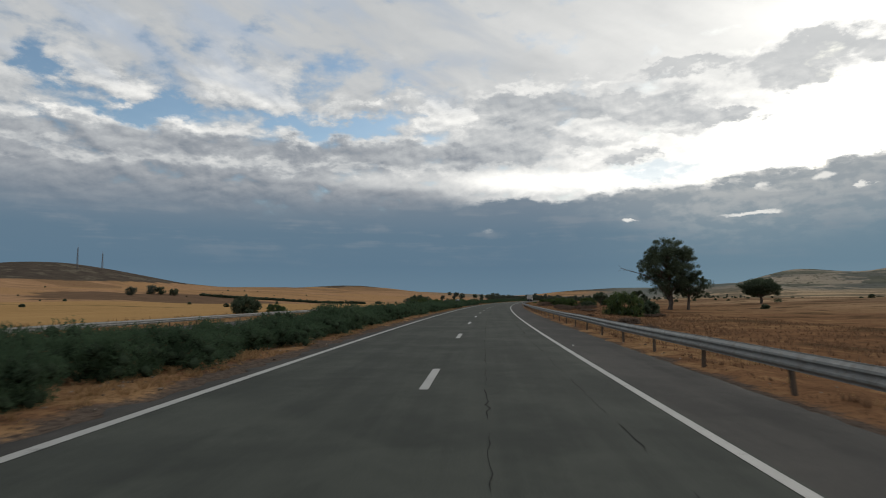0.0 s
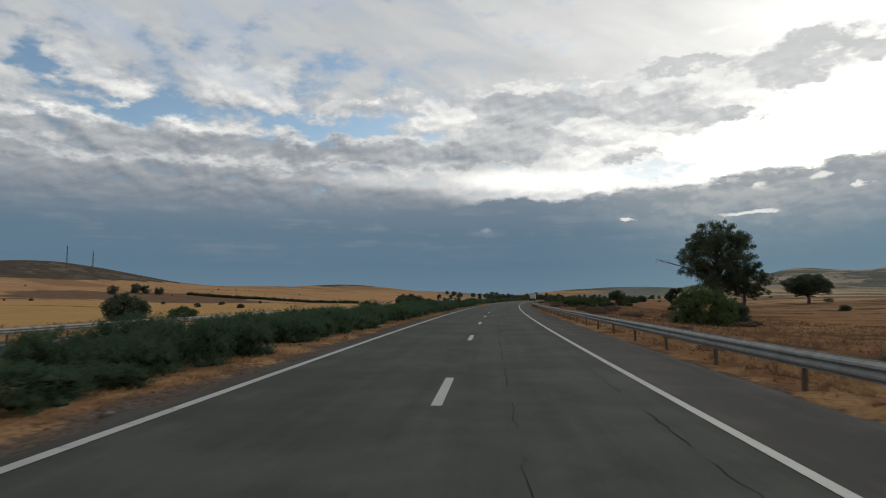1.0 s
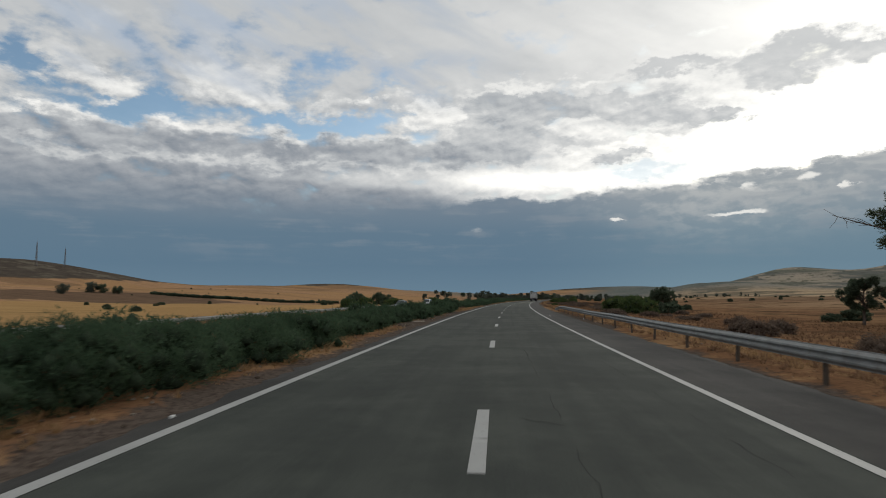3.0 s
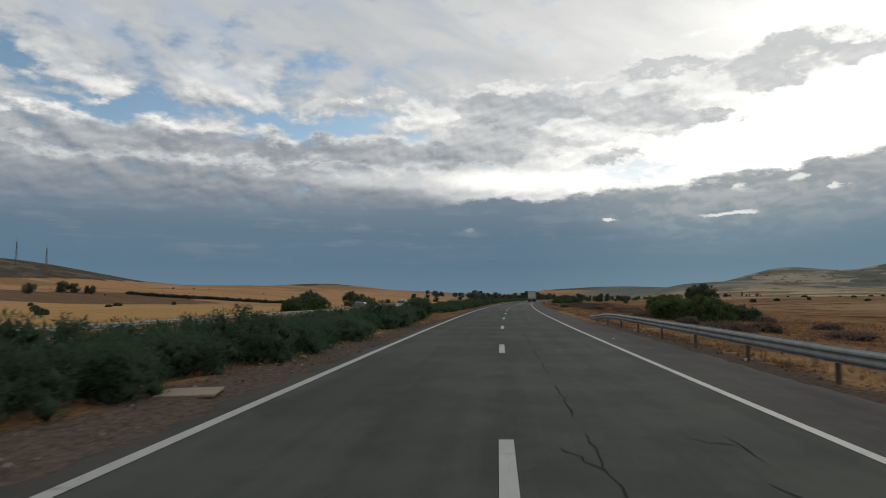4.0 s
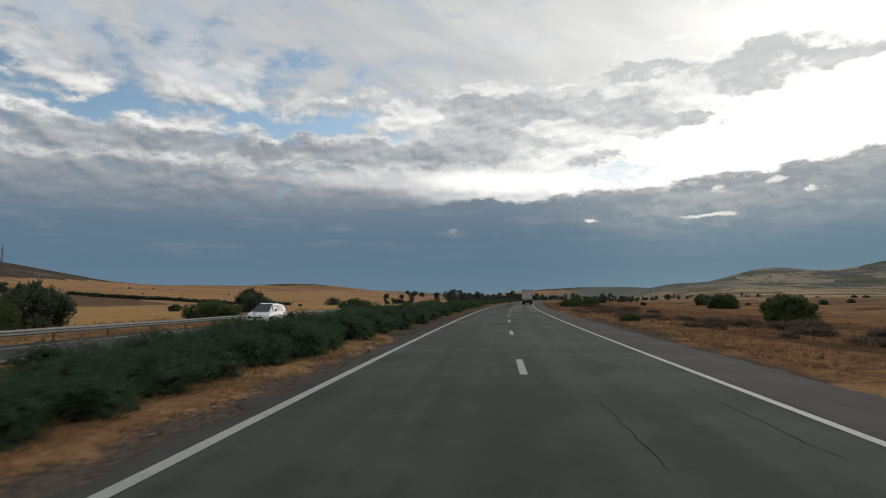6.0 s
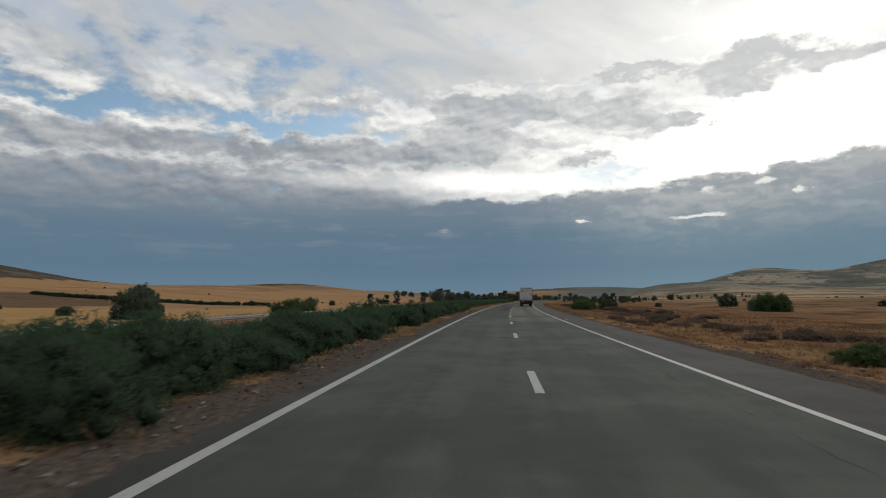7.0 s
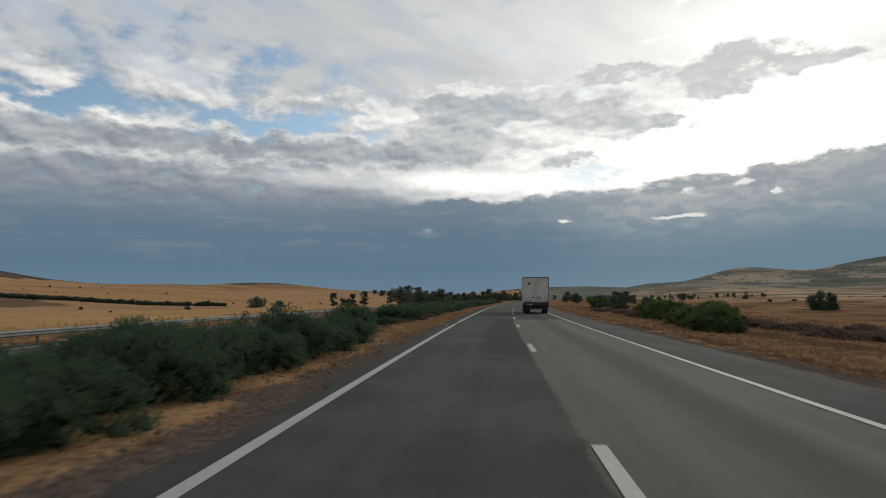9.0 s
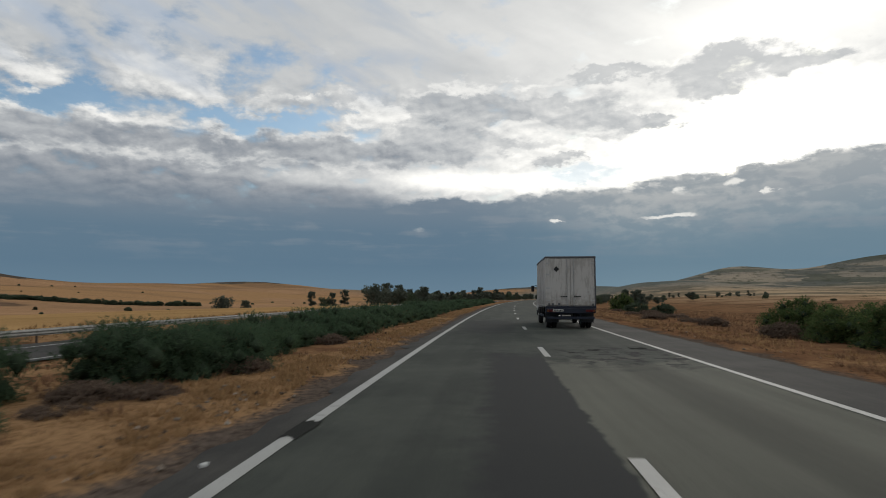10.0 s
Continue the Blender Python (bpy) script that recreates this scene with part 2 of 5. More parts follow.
    holes = n.m("ADD", n.m("MULTIPLY", n.m("SUBTRACT", fine, 0.5), 0.8),
                total([(23.5, 7.2, 2.6, 0.2, 1.0), (14.1, 7.0, 0.9, 0.17, 1.0), (24.9, 9.6, 1.0, 0.35, 0.8), (29.2, 10.2, 1.2, 0.4, 1.0), (32.0, 9.1, 0.5, 0.35, 1.1), (27.1, 9.1, 2.5, 0.6, 0.4), (1.2, 6.4, 1.9, 0.25, 0.22)],
                      x=n.m("ADD", az, n.m("MULTIPLY", n.m("SUBTRACT", bend.outputs[0], 0.5), 6.0)), y=n.m("ADD", el, n.m("MULTIPLY", n.m("SUBTRACT", bend.outputs[1], 0.5), 1.6))))
    low = n.mix(n.m("MULTIPLY", n.step(holes, 0.35, 0.85), 0.9), low, (0.85, 0.84, 0.80))
    final = n.mix(bank, body, low)
    back = n.add("ShaderNodeBackground")
    n.put(back.inputs[0], final)
    back.inputs[1].default_value = 1.0
    n.tree.links.new(back.outputs[0], n.add("ShaderNodeOutputWorld").inputs[0])


build_sky()
sun = new("sun", bpy.data.lights.new("sun", "SUN"))
sun.data.energy, sun.data.angle, sun.data.color = 0.6, radians(25), (1.0, 0.93, 0.84)
a_, e_ = radians(SUN_AZ), radians(SUN_EL)
sun.matrix_world = look((math.sin(a_) * math.cos(e_), math.cos(a_) * math.cos(e_), math.sin(e_)), (0, 0, 0))


# ---------- materials ----------
def material(name, paint, rough=0.8, metal=0.0, bump=None, gloss=0.3):
    """paint(n) gives the base colour socket or a tuple; bump(n) gives (height socket, strength, distance)."""
    mat = bpy.data.materials.new(name)
    mat.use_nodes = True
    n = Nodes(mat.node_tree)
    bsdf = n.add("ShaderNodeBsdfPrincipled")
    colour = paint(n) if callable(paint) else paint
    if isinstance(colour, tuple) and len(colour) == 3:
        colour = (*colour, 1)
    n.put(bsdf.inputs["Base Color"], colour)
    n.put(bsdf.inputs["Roughness"], rough(n) if callable(rough) else rough)
    bsdf.inputs["Metallic"].default_value = metal
    bsdf.inputs["Specular IOR Level"].default_value = gloss
    if bump:
        height, strength, distance = bump(n)
        b = n.add("ShaderNodeBump")
        b.inputs["Strength"].default_value, b.inputs["Distance"].default_value = strength, distance
        n.put(b.inputs["Height"], height)
        n.tree.links.new(b.outputs[0], bsdf.inputs["Normal"])
    n.tree.links.new(bsdf.outputs[0], n.add("ShaderNodeOutputMaterial").inputs[0])
    return mat


def place(n):
    return n.add("ShaderNodeNewGeometry").outputs["Position"]


def local(n):
    return n.add("ShaderNodeTexCoord").outputs["Object"]


def attr(n, name):
    return n.add("ShaderNodeAttribute", attribute_name=name).outputs["Fac"]


def asphalt_paint(base, worn, patched=False):
    def paint(n):
        p = place(n)
        s, lat = attr(n, "s"), attr(n, "lat")
        grain = n.patch(p, 60.0, 3.0, 0.7)
        blot = n.patch(p, 0.35, 6.0, 0.6)
        long_ = n.patch(n.join(n.m("MULTIPLY", s, 0.035), n.m("MULTIPLY", lat, 1.1)), 1.6, 5.0, 0.6)
        f = n.m("ADD", n.m("MULTIPLY", long_, 0.45), n.m("MULTIPLY", blot, 0.8))
        c = n.mix(n.step(f, 0.42, 0.88), base, worn)
        mottle = n.patch(p, 1.6, 7.0, 0.72)
        c = n.mix(n.m("MULTIPLY", n.step(mottle, 0.40, 0.85), 0.35), c, n.v("MULTIPLY", c, (1.35, 1.33, 1.28)))
        c = n.mix(n.m("MULTIPLY", n.step(mottle, 0.42, 0.10), 0.4), c, n.v("MULTIPLY", c, (0.76, 0.78, 0.78)))
        # polished wheel tracks, two in each lane
        w = n.m("ABSOLUTE", n.m("SUBTRACT", n.m("ABSOLUTE", n.m("SUBTRACT", n.m("ABSOLUTE", lat), 1.75)), 0.85))
        c = n.mix(n.m("MULTIPLY", n.step(w, 0.5, 0.1), 0.28), c, worn)
        if patched:
            torn = n.m("MULTIPLY", n.m("SUBTRACT", n.patch(p, 2.2, 7.0, 0.7), 0.5), 0.9)
            far_torn = n.m("MULTIPLY", n.m("SUBTRACT", n.patch(p, 0.9, 6.0, 0.6), 0.5), 5.0)

            def inside(v, a, b, soft, rag):
                v = n.m("ADD", v, rag)
                return n.m("MULTIPLY", n.step(v, a - soft, a + soft), n.step(v, b + soft, b - soft))

            # an older, paler length before the resurfaced lane
            c = n.mix(n.m("MULTIPLY", inside(s, 176.0, 236.0, 9.0, far_torn), 0.75), c, n.v("MULTIPLY", c, (1.34, 1.35, 1.32)))
            lane = inside(lat, -0.13, 3.40, 0.05, n.m("MULTIPLY", torn, 0.14))
            run = n.m("MAXIMUM", inside(s, 229.5, 239.0, 0.7, far_torn), inside(s, 242.0, 289.0, 1.2, far_torn))
            fresh = n.mix(n.m("ADD", n.m("MULTIPLY", long_, 0.8), n.m("MULTIPLY", blot, 0.3)), (0.089, 0.090, 0.075), (0.153, 0.151, 0.124))
            fresh = n.mix(n.m("MULTIPLY", n.step(n.m("ABSOLUTE", n.m("SUBTRACT", lat, 1.85)), 0.75, 0.1), 0.62), fresh, (0.062, 0.061, 0.052))
            c = n.mix(n.m("MULTIPLY", n.m("MULTIPLY", lane, run), 0.92), c, fresh)
            tar = n.m("MULTIPLY", n.m("MULTIPLY", n.step(n.m("ADD", lat, n.m("MULTIPLY", torn, 0.5)), -1.75, -1.25), n.step(n.m("ADD", lat, n.m("MULTIPLY", torn, 0.14)), -0.12, -0.18)),
                      inside(s, 262.0, 291.5, 0.8, far_torn))
            tar = n.m("MAXIMUM", tar, n.m("MULTIPLY", n.m("MULTIPLY", inside(lat, -2.0, 1.4, 0.3, torn), inside(s, 238.6, 241.0, 0.4, torn)), 0.35))
            tar = n.m("MAXIMUM", tar, n.m("MULTIPLY", n.m("MULTIPLY", inside(lat, -3.1, -0.5, 0.3, torn), inside(s, 300.0, 314.0, 0.8, far_torn)), 0.8))
            c = n.mix(n.m("MULTIPLY", tar, 0.9), c, (0.033, 0.034, 0.035))
            chip = n.m("MULTIPLY", n.m("MULTIPLY", inside(lat, 0.4, 3.6, 0.4, torn), inside(s, 288.0, 293.5, 1.2, torn)), n.step(n.patch(p, 1.7, 6.0, 0.7), 0.56, 0.60))
            c = n.mix(chip, c, (0.024, 0.024, 0.025))
        return n.mix(n.m("MULTIPLY", n.m("SUBTRACT", grain, 0.35), 0.75), c, (0.018, 0.018, 0.017))
    return paint


def asphalt_bump(n):
    return n.noise(place(n), 70.0, 3.0, 0.7), 0.35, 0.006


M_ASPHALT = material("asphalt", asphalt_paint((0.046, 0.051, 0.045), (0.066, 0.072, 0.062), True), 0.92, 0, asphalt_bump, 0.08)
M_SHOULDER = material("shoulder_asphalt", asphalt_paint((0.038, 0.037, 0.034), (0.058, 0.055, 0.050)), 0.92, 0, asphalt_bump, 0.15)
M_CRACK = material("crack_seal", (0.034, 0.035, 0.033), 1.0, 0, None, 0.0)
M_CHALK = material("pale_crack_filler", lambda n: n.mix(n.step(n.noise(place(n), 5.0, 6.0, 0.7), 0.42, 0.6), (0.075, 0.078, 0.068), (0.25, 0.25, 0.23)), 0.9)


def line_paint(n):
    p = place(n)
    chips = n.noise(p, 14.0, 6.0, 0.75)
    grime = n.noise(p, 1.1, 4.0, 0.6)
    c = n.mix(grime, (0.25, 0.25, 0.237), (0.39, 0.39, 0.368))
    seams = n.m("MULTIPLY", n.step(n.noise(n.v("MULTIPLY", p, (0.35, 3.2, 1.0)), 2.2, 5.0, 0.6), 0.63, 0.66), 0.7)
    c = n.mix(seams, c, (0.11, 0.11, 0.10))
    return n.mix(n.m("MULTIPLY", n.step(chips, 0.57, 0.70), 0.85), c, (0.13, 0.13, 0.12))


M_LINE = material("road_paint", line_paint, 0.65)


def ground_paint(n):
    p = place(n)
    lat, s = attr(n, "lat"), attr(n, "s")
    blades = n.patch(n.v("MULTIPLY", p, (1, 1, 0.3)), 7.0, 6.0, 0.7)
    clump = n.patch(p, 0.55, 6.0, 0.62)
    wide = n.patch(p, 0.05, 5.0, 0.6)
    field = n.patch(p, 0.012, 4.0, 0.5)
    straw = n.mix(n.m("ADD", n.m("MULTIPLY", clump, 0.6), n.m("MULTIPLY", blades, 0.4)), (0.165, 0.096, 0.050), (0.335, 0.205, 0.106))
    rust = n.mix(clump, (0.115, 0.062, 0.036), (0.245, 0.136, 0.072))
    # verges: rust and straw in drifts
    verge = n.mix(n.step(n.m("ADD", n.m("MULTIPLY", clump, 0.5), n.m("MULTIPLY", wide, 0.8)), 0.55, 0.78), rust, straw)
    # right side: rust-coloured pasture with straw drifts
    right = n.mix(n.step(n.m("ADD", wide, n.m("MULTIPLY", clump, 0.4)), 0.66, 0.92), rust, n.mix(0.45, straw, rust))
    far_tan = n.mix(n.step(n.patch(n.v("MULTIPLY", p, (0.4, 1.6, 1)), 0.008, 5.0, 0.6), 0.42, 0.62), (0.205, 0.134, 0.084), (0.38, 0.262, 0.160))
    right = n.mix(n.step(lat, 22.0, 120.0), right, far_tan)
    tufts = n.step(n.patch(n.v("MULTIPLY", p, (1, 0.7, 1)), 0.11, 6.0, 0.62), 0.54, 0.78)
    right = n.mix(n.m("MULTIPLY", tufts, 0.8), right, n.mix(clump, (0.048, 0.034, 0.022), (0.085, 0.058, 0.034)))
    scrub = n.step(n.patch(n.v("MULTIPLY", p, (1, 1.5, 1)), 0.02, 6.0, 0.62), 0.52, 0.68)
    right = n.mix(n.m("MULTIPLY", scrub, n.m("MULTIPLY", n.step(lat, 60.0, 300.0), 0.9)), right, (0.062, 0.060, 0.036))
    # left side: golden stubble in parcels, with ploughed strips
    cells = n.add("ShaderNodeTexVoronoi", feature="F1")
    n.put(cells.inputs["Vector"], n.v("ADD", n.v("MULTIPLY", p, (0.0040, 0.0085, 0.0)), n.v("MULTIPLY", n.noise(p, 0.012, 3.0, 0.5, 0.0, 1), (0.25, 0.25, 0.0))))
    cells.inputs["Scale"].default_value = 1.0
    pick = n.add("ShaderNodeSeparateXYZ")
    n.put(pick.inputs[0], cells.outputs["Color"])
    gold = n.mix(n.patch(n.v("MULTIPLY", p, (0.3, 1.0, 1)), 0.05, 6.0, 0.65), (0.285, 0.168, 0.092), (0.430, 0.264, 0.150))
    rows_ = n.m("SINE", n.m("MULTIPLY", n.m("ADD", attr(n, "lat"), n.m("MULTIPLY", field, 30.0)), 0.55))
    gold = n.mix(n.m("MULTIPLY", n.step(rows_, 0.2, 0.9), 0.22), gold, (0.20, 0.105, 0.042))
    left = n.mix(n.m("MULTIPLY", n.step(pick.outputs[0], 0.72, 0.73), 0.6), gold, n.mix(clump, (0.150, 0.094, 0.054), (0.23, 0.145, 0.082)))
    left = n.mix(n.step(pick.outputs[1], 0.58, 0.62), left, n.mix(clump, (0.30, 0.175, 0.086), (0.40, 0.243, 0.124)))
    left = n.mix(n.m("MULTIPLY", n.step(n.patch(n.v("MULTIPLY", p, (0.35, 1.0, 1)), 0.010, 5.0, 0.6), 0.56, 0.68), 0.45), left, (0.225, 0.138, 0.080))
    # the yellower stubble below it
    near_field = n.m("MULTIPLY", n.step(n.m("ADD", s, n.m("MULTIPLY", n.patch(p, 0.02, 3.0, 0.5), 30.0)), 445.0, 430.0), n.step(lat, -310.0, -295.0))
    left = n.mix(n.m("MULTIPLY", near_field, 0.85), left, n.mix(n.patch(n.v("MULTIPLY", p, (0.5, 1.0, 1)), 0.05, 6.0, 0.65), (0.32, 0.195, 0.082), (0.43, 0.272, 0.118)))
    track = n.step(n.m("ABSOLUTE", n.m("SUBTRACT", n.m("ADD", s, n.m("MULTIPLY", lat, 0.32)), n.m("ADD", 160.0, n.m("MULTIPLY", n.patch(p, 0.02, 3.0, 0.5), 16.0)))), 3.2, 1.2)
    left = n.mix(n.m("MULTIPLY", n.m("MULTIPLY", track, n.step(lat, -60.0, -80.0)), 0.7), left, (0.075, 0.060, 0.036))
    # a ploughed parcel in the hollow
    apart = n.add("ShaderNodeVectorMath", operation="LENGTH")
    n.put(apart.inputs[0], n.v("MULTIPLY", n.v("SUBTRACT", p, (-322, 590, 0)), (1.35, 0.66, 0.0)))
    ploughed = n.step(n.m("ADD", apart.outputs["Value"], n.m("MULTIPLY", n.m("SUBTRACT", n.patch(p, 0.014, 5.0, 0.6), 0.5), 70.0)), 122.0, 108.0)
    left = n.mix(n.m("MULTIPLY", ploughed, 0.9), left, n.mix(n.patch(p, 0.06, 6.0, 0.65), (0.085, 0.058, 0.042), (0.165, 0.110, 0.074)))
    height = n.add("ShaderNodeSeparateXYZ")
    n.put(height.inputs[0], p)
    moor = n.mix(n.patch(p, 0.03, 6.0, 0.7), (0.060, 0.050, 0.042), (0.105, 0.086, 0.068))
    moor = n.mix(n.step(n.patch(n.v("MULTIPLY", p, (1, 1, 3)), 0.016, 6.0, 0.65), 0.55, 0.75), moor, (0.135, 0.118, 0.090))
    left = n.mix(n.step(n.m("ADD", height.outputs[2], n.m("MULTIPLY", n.patch(p, 0.012, 5.0, 0.6), 9.0)), 43.0, 47.0), left, moor)
    # far hills: grey-green scrub with pale terraced strips, greyed with distance as painted haze
    strips = n.patch(n.v("MULTIPLY", p, (0.25, 0.35, 5.0)), 0.016, 6.0, 0.6)
    tract = n.patch(n.v("MULTIPLY", p, (0.6, 0.8, 3.0)), 0.006, 4.0, 0.55)
    pale = n.m("MULTIPLY", n.step(n.m("ADD", n.m("MULTIPLY", strips, 0.5), n.m("MULTIPLY", tract, 0.7)), 0.48, 0.74), 0.85)
    hill = n.mix(pale, (0.130, 0.132, 0.116), (0.305, 0.262, 0.205))
    plots = n.add("ShaderNodeTexVoronoi", feature="F1")
    n.put(plots.inputs["Vector"], n.v("ADD", n.v("MULTIPLY", p, (0.0042, 0.0034, 0.050)), n.v("MULTIPLY", n.noise(p, 0.006, 4.0, 0.6, 0.0, 1), (0.7, 0.7, 0.0))))
    plots.inputs["Scale"].default_value = 1.0
    plot = n.add("ShaderNodeSeparateXYZ")
    n.put(plot.inputs[0], plots.outputs["Color"])
    hill = n.mix(n.m("MULTIPLY", n.step(plot.outputs[0], 0.55, 0.60), 0.75), hill, (0.100, 0.108, 0.086))
    hill = n.mix(n.m("MULTIPLY", n.step(plot.outputs[1], 0.66, 0.70), 0.8), hill, (0.345, 0.290, 0.222))
    plain = n.mix(n.step(strips, 0.40, 0.60), (0.185, 0.150, 0.105), (0.40, 0.295, 0.190))
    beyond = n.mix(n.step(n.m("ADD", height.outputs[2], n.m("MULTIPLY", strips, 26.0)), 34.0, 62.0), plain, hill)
    # left country turns grey-green here: distance haze put into the colour
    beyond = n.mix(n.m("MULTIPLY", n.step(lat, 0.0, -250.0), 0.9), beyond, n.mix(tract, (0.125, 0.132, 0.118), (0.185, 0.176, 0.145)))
    shrubs = n.m("MULTIPLY", n.step(n.patch(n.v("MULTIPLY", p, (0.7, 0.7, 2.0)), 0.045, 5.0, 0.65), 0.62, 0.76), 0.75)
    beyond = n.mix(shrubs, beyond, (0.078, 0.082, 0.060))
    # bluish grey-green over the farthest hills is painted aerial haze
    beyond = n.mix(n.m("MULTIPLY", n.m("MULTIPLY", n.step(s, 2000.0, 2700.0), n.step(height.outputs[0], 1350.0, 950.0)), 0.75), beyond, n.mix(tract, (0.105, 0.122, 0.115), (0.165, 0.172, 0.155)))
    right = n.mix(n.step(height.outputs[2], 16.0, 36.0), right, hill)
    c = n.mix(n.step(lat, -34.0, -27.0), left, verge)
    c = n.mix(n.step(lat, 7.0, 12.0), c, right)
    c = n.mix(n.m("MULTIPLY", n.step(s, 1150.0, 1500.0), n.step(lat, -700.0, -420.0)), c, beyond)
    gravel = n.mix(n.patch(p, 11.0, 5.0, 0.75), (0.045, 0.036, 0.030), (0.150, 0.118, 0.096))
    rim = n.m("ADD", n.m("ABSOLUTE", n.m("SUBTRACT", lat, 0.9)), n.m("MULTIPLY", n.step(lat, 0.0, 3.0), 0.7))
    jag = n.m("ADD", n.m("MULTIPLY", n.m("SUBTRACT", clump, 0.5), 0.8), n.m("ADD", n.m("MULTIPLY", n.m("SUBTRACT", wide, 0.5), 0.8), n.m("MULTIPLY", n.m("SUBTRACT", blades, 0.5), 0.5)))
    stony = n.m("MAXIMUM", n.m("MULTIPLY", n.step(s, 106.0, 110.0), n.step(s, 144.0, 138.0)), n.m("MAXIMUM", n.m("MULTIPLY", n.step(s, 182.0, 187.0), n.step(s, 215.0, 208.0)), n.m("MULTIPLY", n.m("MULTIPLY", n.step(s, 218.0, 224.0), n.step(s, 286.0, 278.0)), 0.45)))
    c = n.mix(n.step(n.m("SUBTRACT", n.m("ADD", rim, jag), n.m("MULTIPLY", stony, 0.75)), n.m("ADD", 5.75, n.m("MULTIPLY", n.step(s, 800.0, 900.0), -20.0)), n.m("ADD", 5.35, n.m("MULTIPLY", n.step(s, 800.0, 900.0), -20.0))), c, gravel)
    return n.mix(n.m("MULTIPLY", n.step(blades, 0.55, 0.2), 0.6), c, n.v("MULTIPLY", c, (0.45, 0.42, 0.40)))


def ground_bump(n):
    return n.noise(place(n), 6.0, 6.0, 0.7), 0.6, 0.08


M_GROUND = material("dry_ground", ground_paint, 1.0, 0, ground_bump, 0.0)


def leaf_paint(dark, light, dry=None, dry_share=0.0):
    def paint(n):
        geo = n.add("ShaderNodeNewGeometry").outputs["Random Per Island"]
        ob = n.add("ShaderNodeObjectInfo").outputs["Random"]
        c = n.mix(n.m("ADD", n.m("MULTIPLY", geo, 0.7), n.m("MULTIPLY", ob, 0.3)), dark, light)
        if dry:
            c = n.mix(n.step(geo, 1.0 - dry_share, 1.001 - dry_share), c, dry)
        return c
    return paint


def leaf_material(name, *args, thin_share=0.42, **kw):
    """Matt leaves that let some light through."""
    mat = material(name, leaf_paint(*args, **kw), 0.9, 0, None, 0.05)
    tree_ = mat.node_tree
    bsdf = next(k for k in tree_.nodes if k.type == "BSDF_PRINCIPLED")
    out = next(k for k in tree_.nodes if k.type == "OUTPUT_MATERIAL")
    thin = tree_.nodes.new("ShaderNodeBsdfTranslucent")
    both = tree_.nodes.new("ShaderNodeMixShader")
    both.inputs[0].default_value = thin_share
    tree_.links.new(bsdf.inputs["Base Color"].links[0].from_socket, thin.inputs[0])
    tree_.links.new(bsdf.outputs[0], both.inputs[1])
    tree_.links.new(thin.outputs[0], both.inputs[2])
    tree_.links.new(both.outputs[0], out.inputs[0])
    return mat


M_HEDGE = leaf_material("hedge_leaf", (0.052, 0.086, 0.052), (0.077, 0.117, 0.065), dry=(0.12, 0.09, 0.05), dry_share=0.008, thin_share=0.55)
M_GREEN = leaf_material("fresh_leaf", (0.046, 0.076, 0.030), (0.108, 0.146, 0.054), dry=(0.16, 0.13, 0.06), dry_share=0.05)
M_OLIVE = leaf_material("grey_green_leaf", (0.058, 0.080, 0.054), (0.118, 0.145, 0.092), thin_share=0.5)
# paler and greyer leaf colour for far trees, with distance haze painted in
M_FARLEAF = leaf_material("hazed_far_leaf", (0.072, 0.090, 0.072), (0.125, 0.142, 0.112))
M_RUSSET = leaf_material("russet_brush", (0.095, 0.072, 0.058), (0.185, 0.135, 0.102))
M_STRAW = leaf_material("straw_blade", (0.215, 0.132, 0.066), (0.385, 0.250, 0.130))
M_RUSTGRASS = leaf_material("rust_blade", (0.135, 0.078, 0.048), (0.245, 0.152, 0.092))


def bark_paint(n):
    p = local(n)
    g = n.patch(n.v("MULTIPLY", p, (6, 6, 1.2)), 2.0, 6.0, 0.65)
    return n.mix(g, (0.055, 0.042, 0.034), (0.16, 0.125, 0.10))


M_BARK = material("bark", bark_paint, 0.9, 0, lambda n: (n.noise(n.v("MULTIPLY", local(n), (6, 6, 1.2)), 3.0, 6.0, 0.7), 0.6, 0.03))


M_BROWNTWIG = material("brown_twigs", lambda n: n.mix(n.noise(local(n), 8.0, 5.0, 0.7), (0.070, 0.053, 0.042), (0.125, 0.092, 0.070)), 1.0, 0, None, 0.0)
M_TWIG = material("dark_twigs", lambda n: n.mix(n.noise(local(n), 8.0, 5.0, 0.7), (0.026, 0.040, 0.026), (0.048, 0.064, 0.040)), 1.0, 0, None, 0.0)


def steel_paint(n):
    p = place(n)
    spangle = n.patch(p, 3.0, 5.0, 0.6)
    run = n.patch(n.v("MULTIPLY", p, (9, 9, 0.6)), 1.0, 5.0, 0.7)
    c = n.mix(spangle, (0.215, 0.212, 0.200), (0.325, 0.321, 0.302))
    return n.mix(n.m("MULTIPLY", n.step(run, 0.58, 0.74), 0.55), c, (0.17, 0.14, 0.115))


M_STEEL = material("galvanised_steel", steel_paint, lambda n: n.m("ADD", 0.6, n.m("MULTIPLY", n.noise(place(n), 4.0, 4.0, 0.6), 0.25)), 0.15)
M_POST = material("weathered_steel_post", lambda n: n.mix(n.noise(place(n), 9.0, 5.0, 0.7), (0.055, 0.040, 0.030), (0.14, 0.108, 0.082)), 0.7, 0.3)


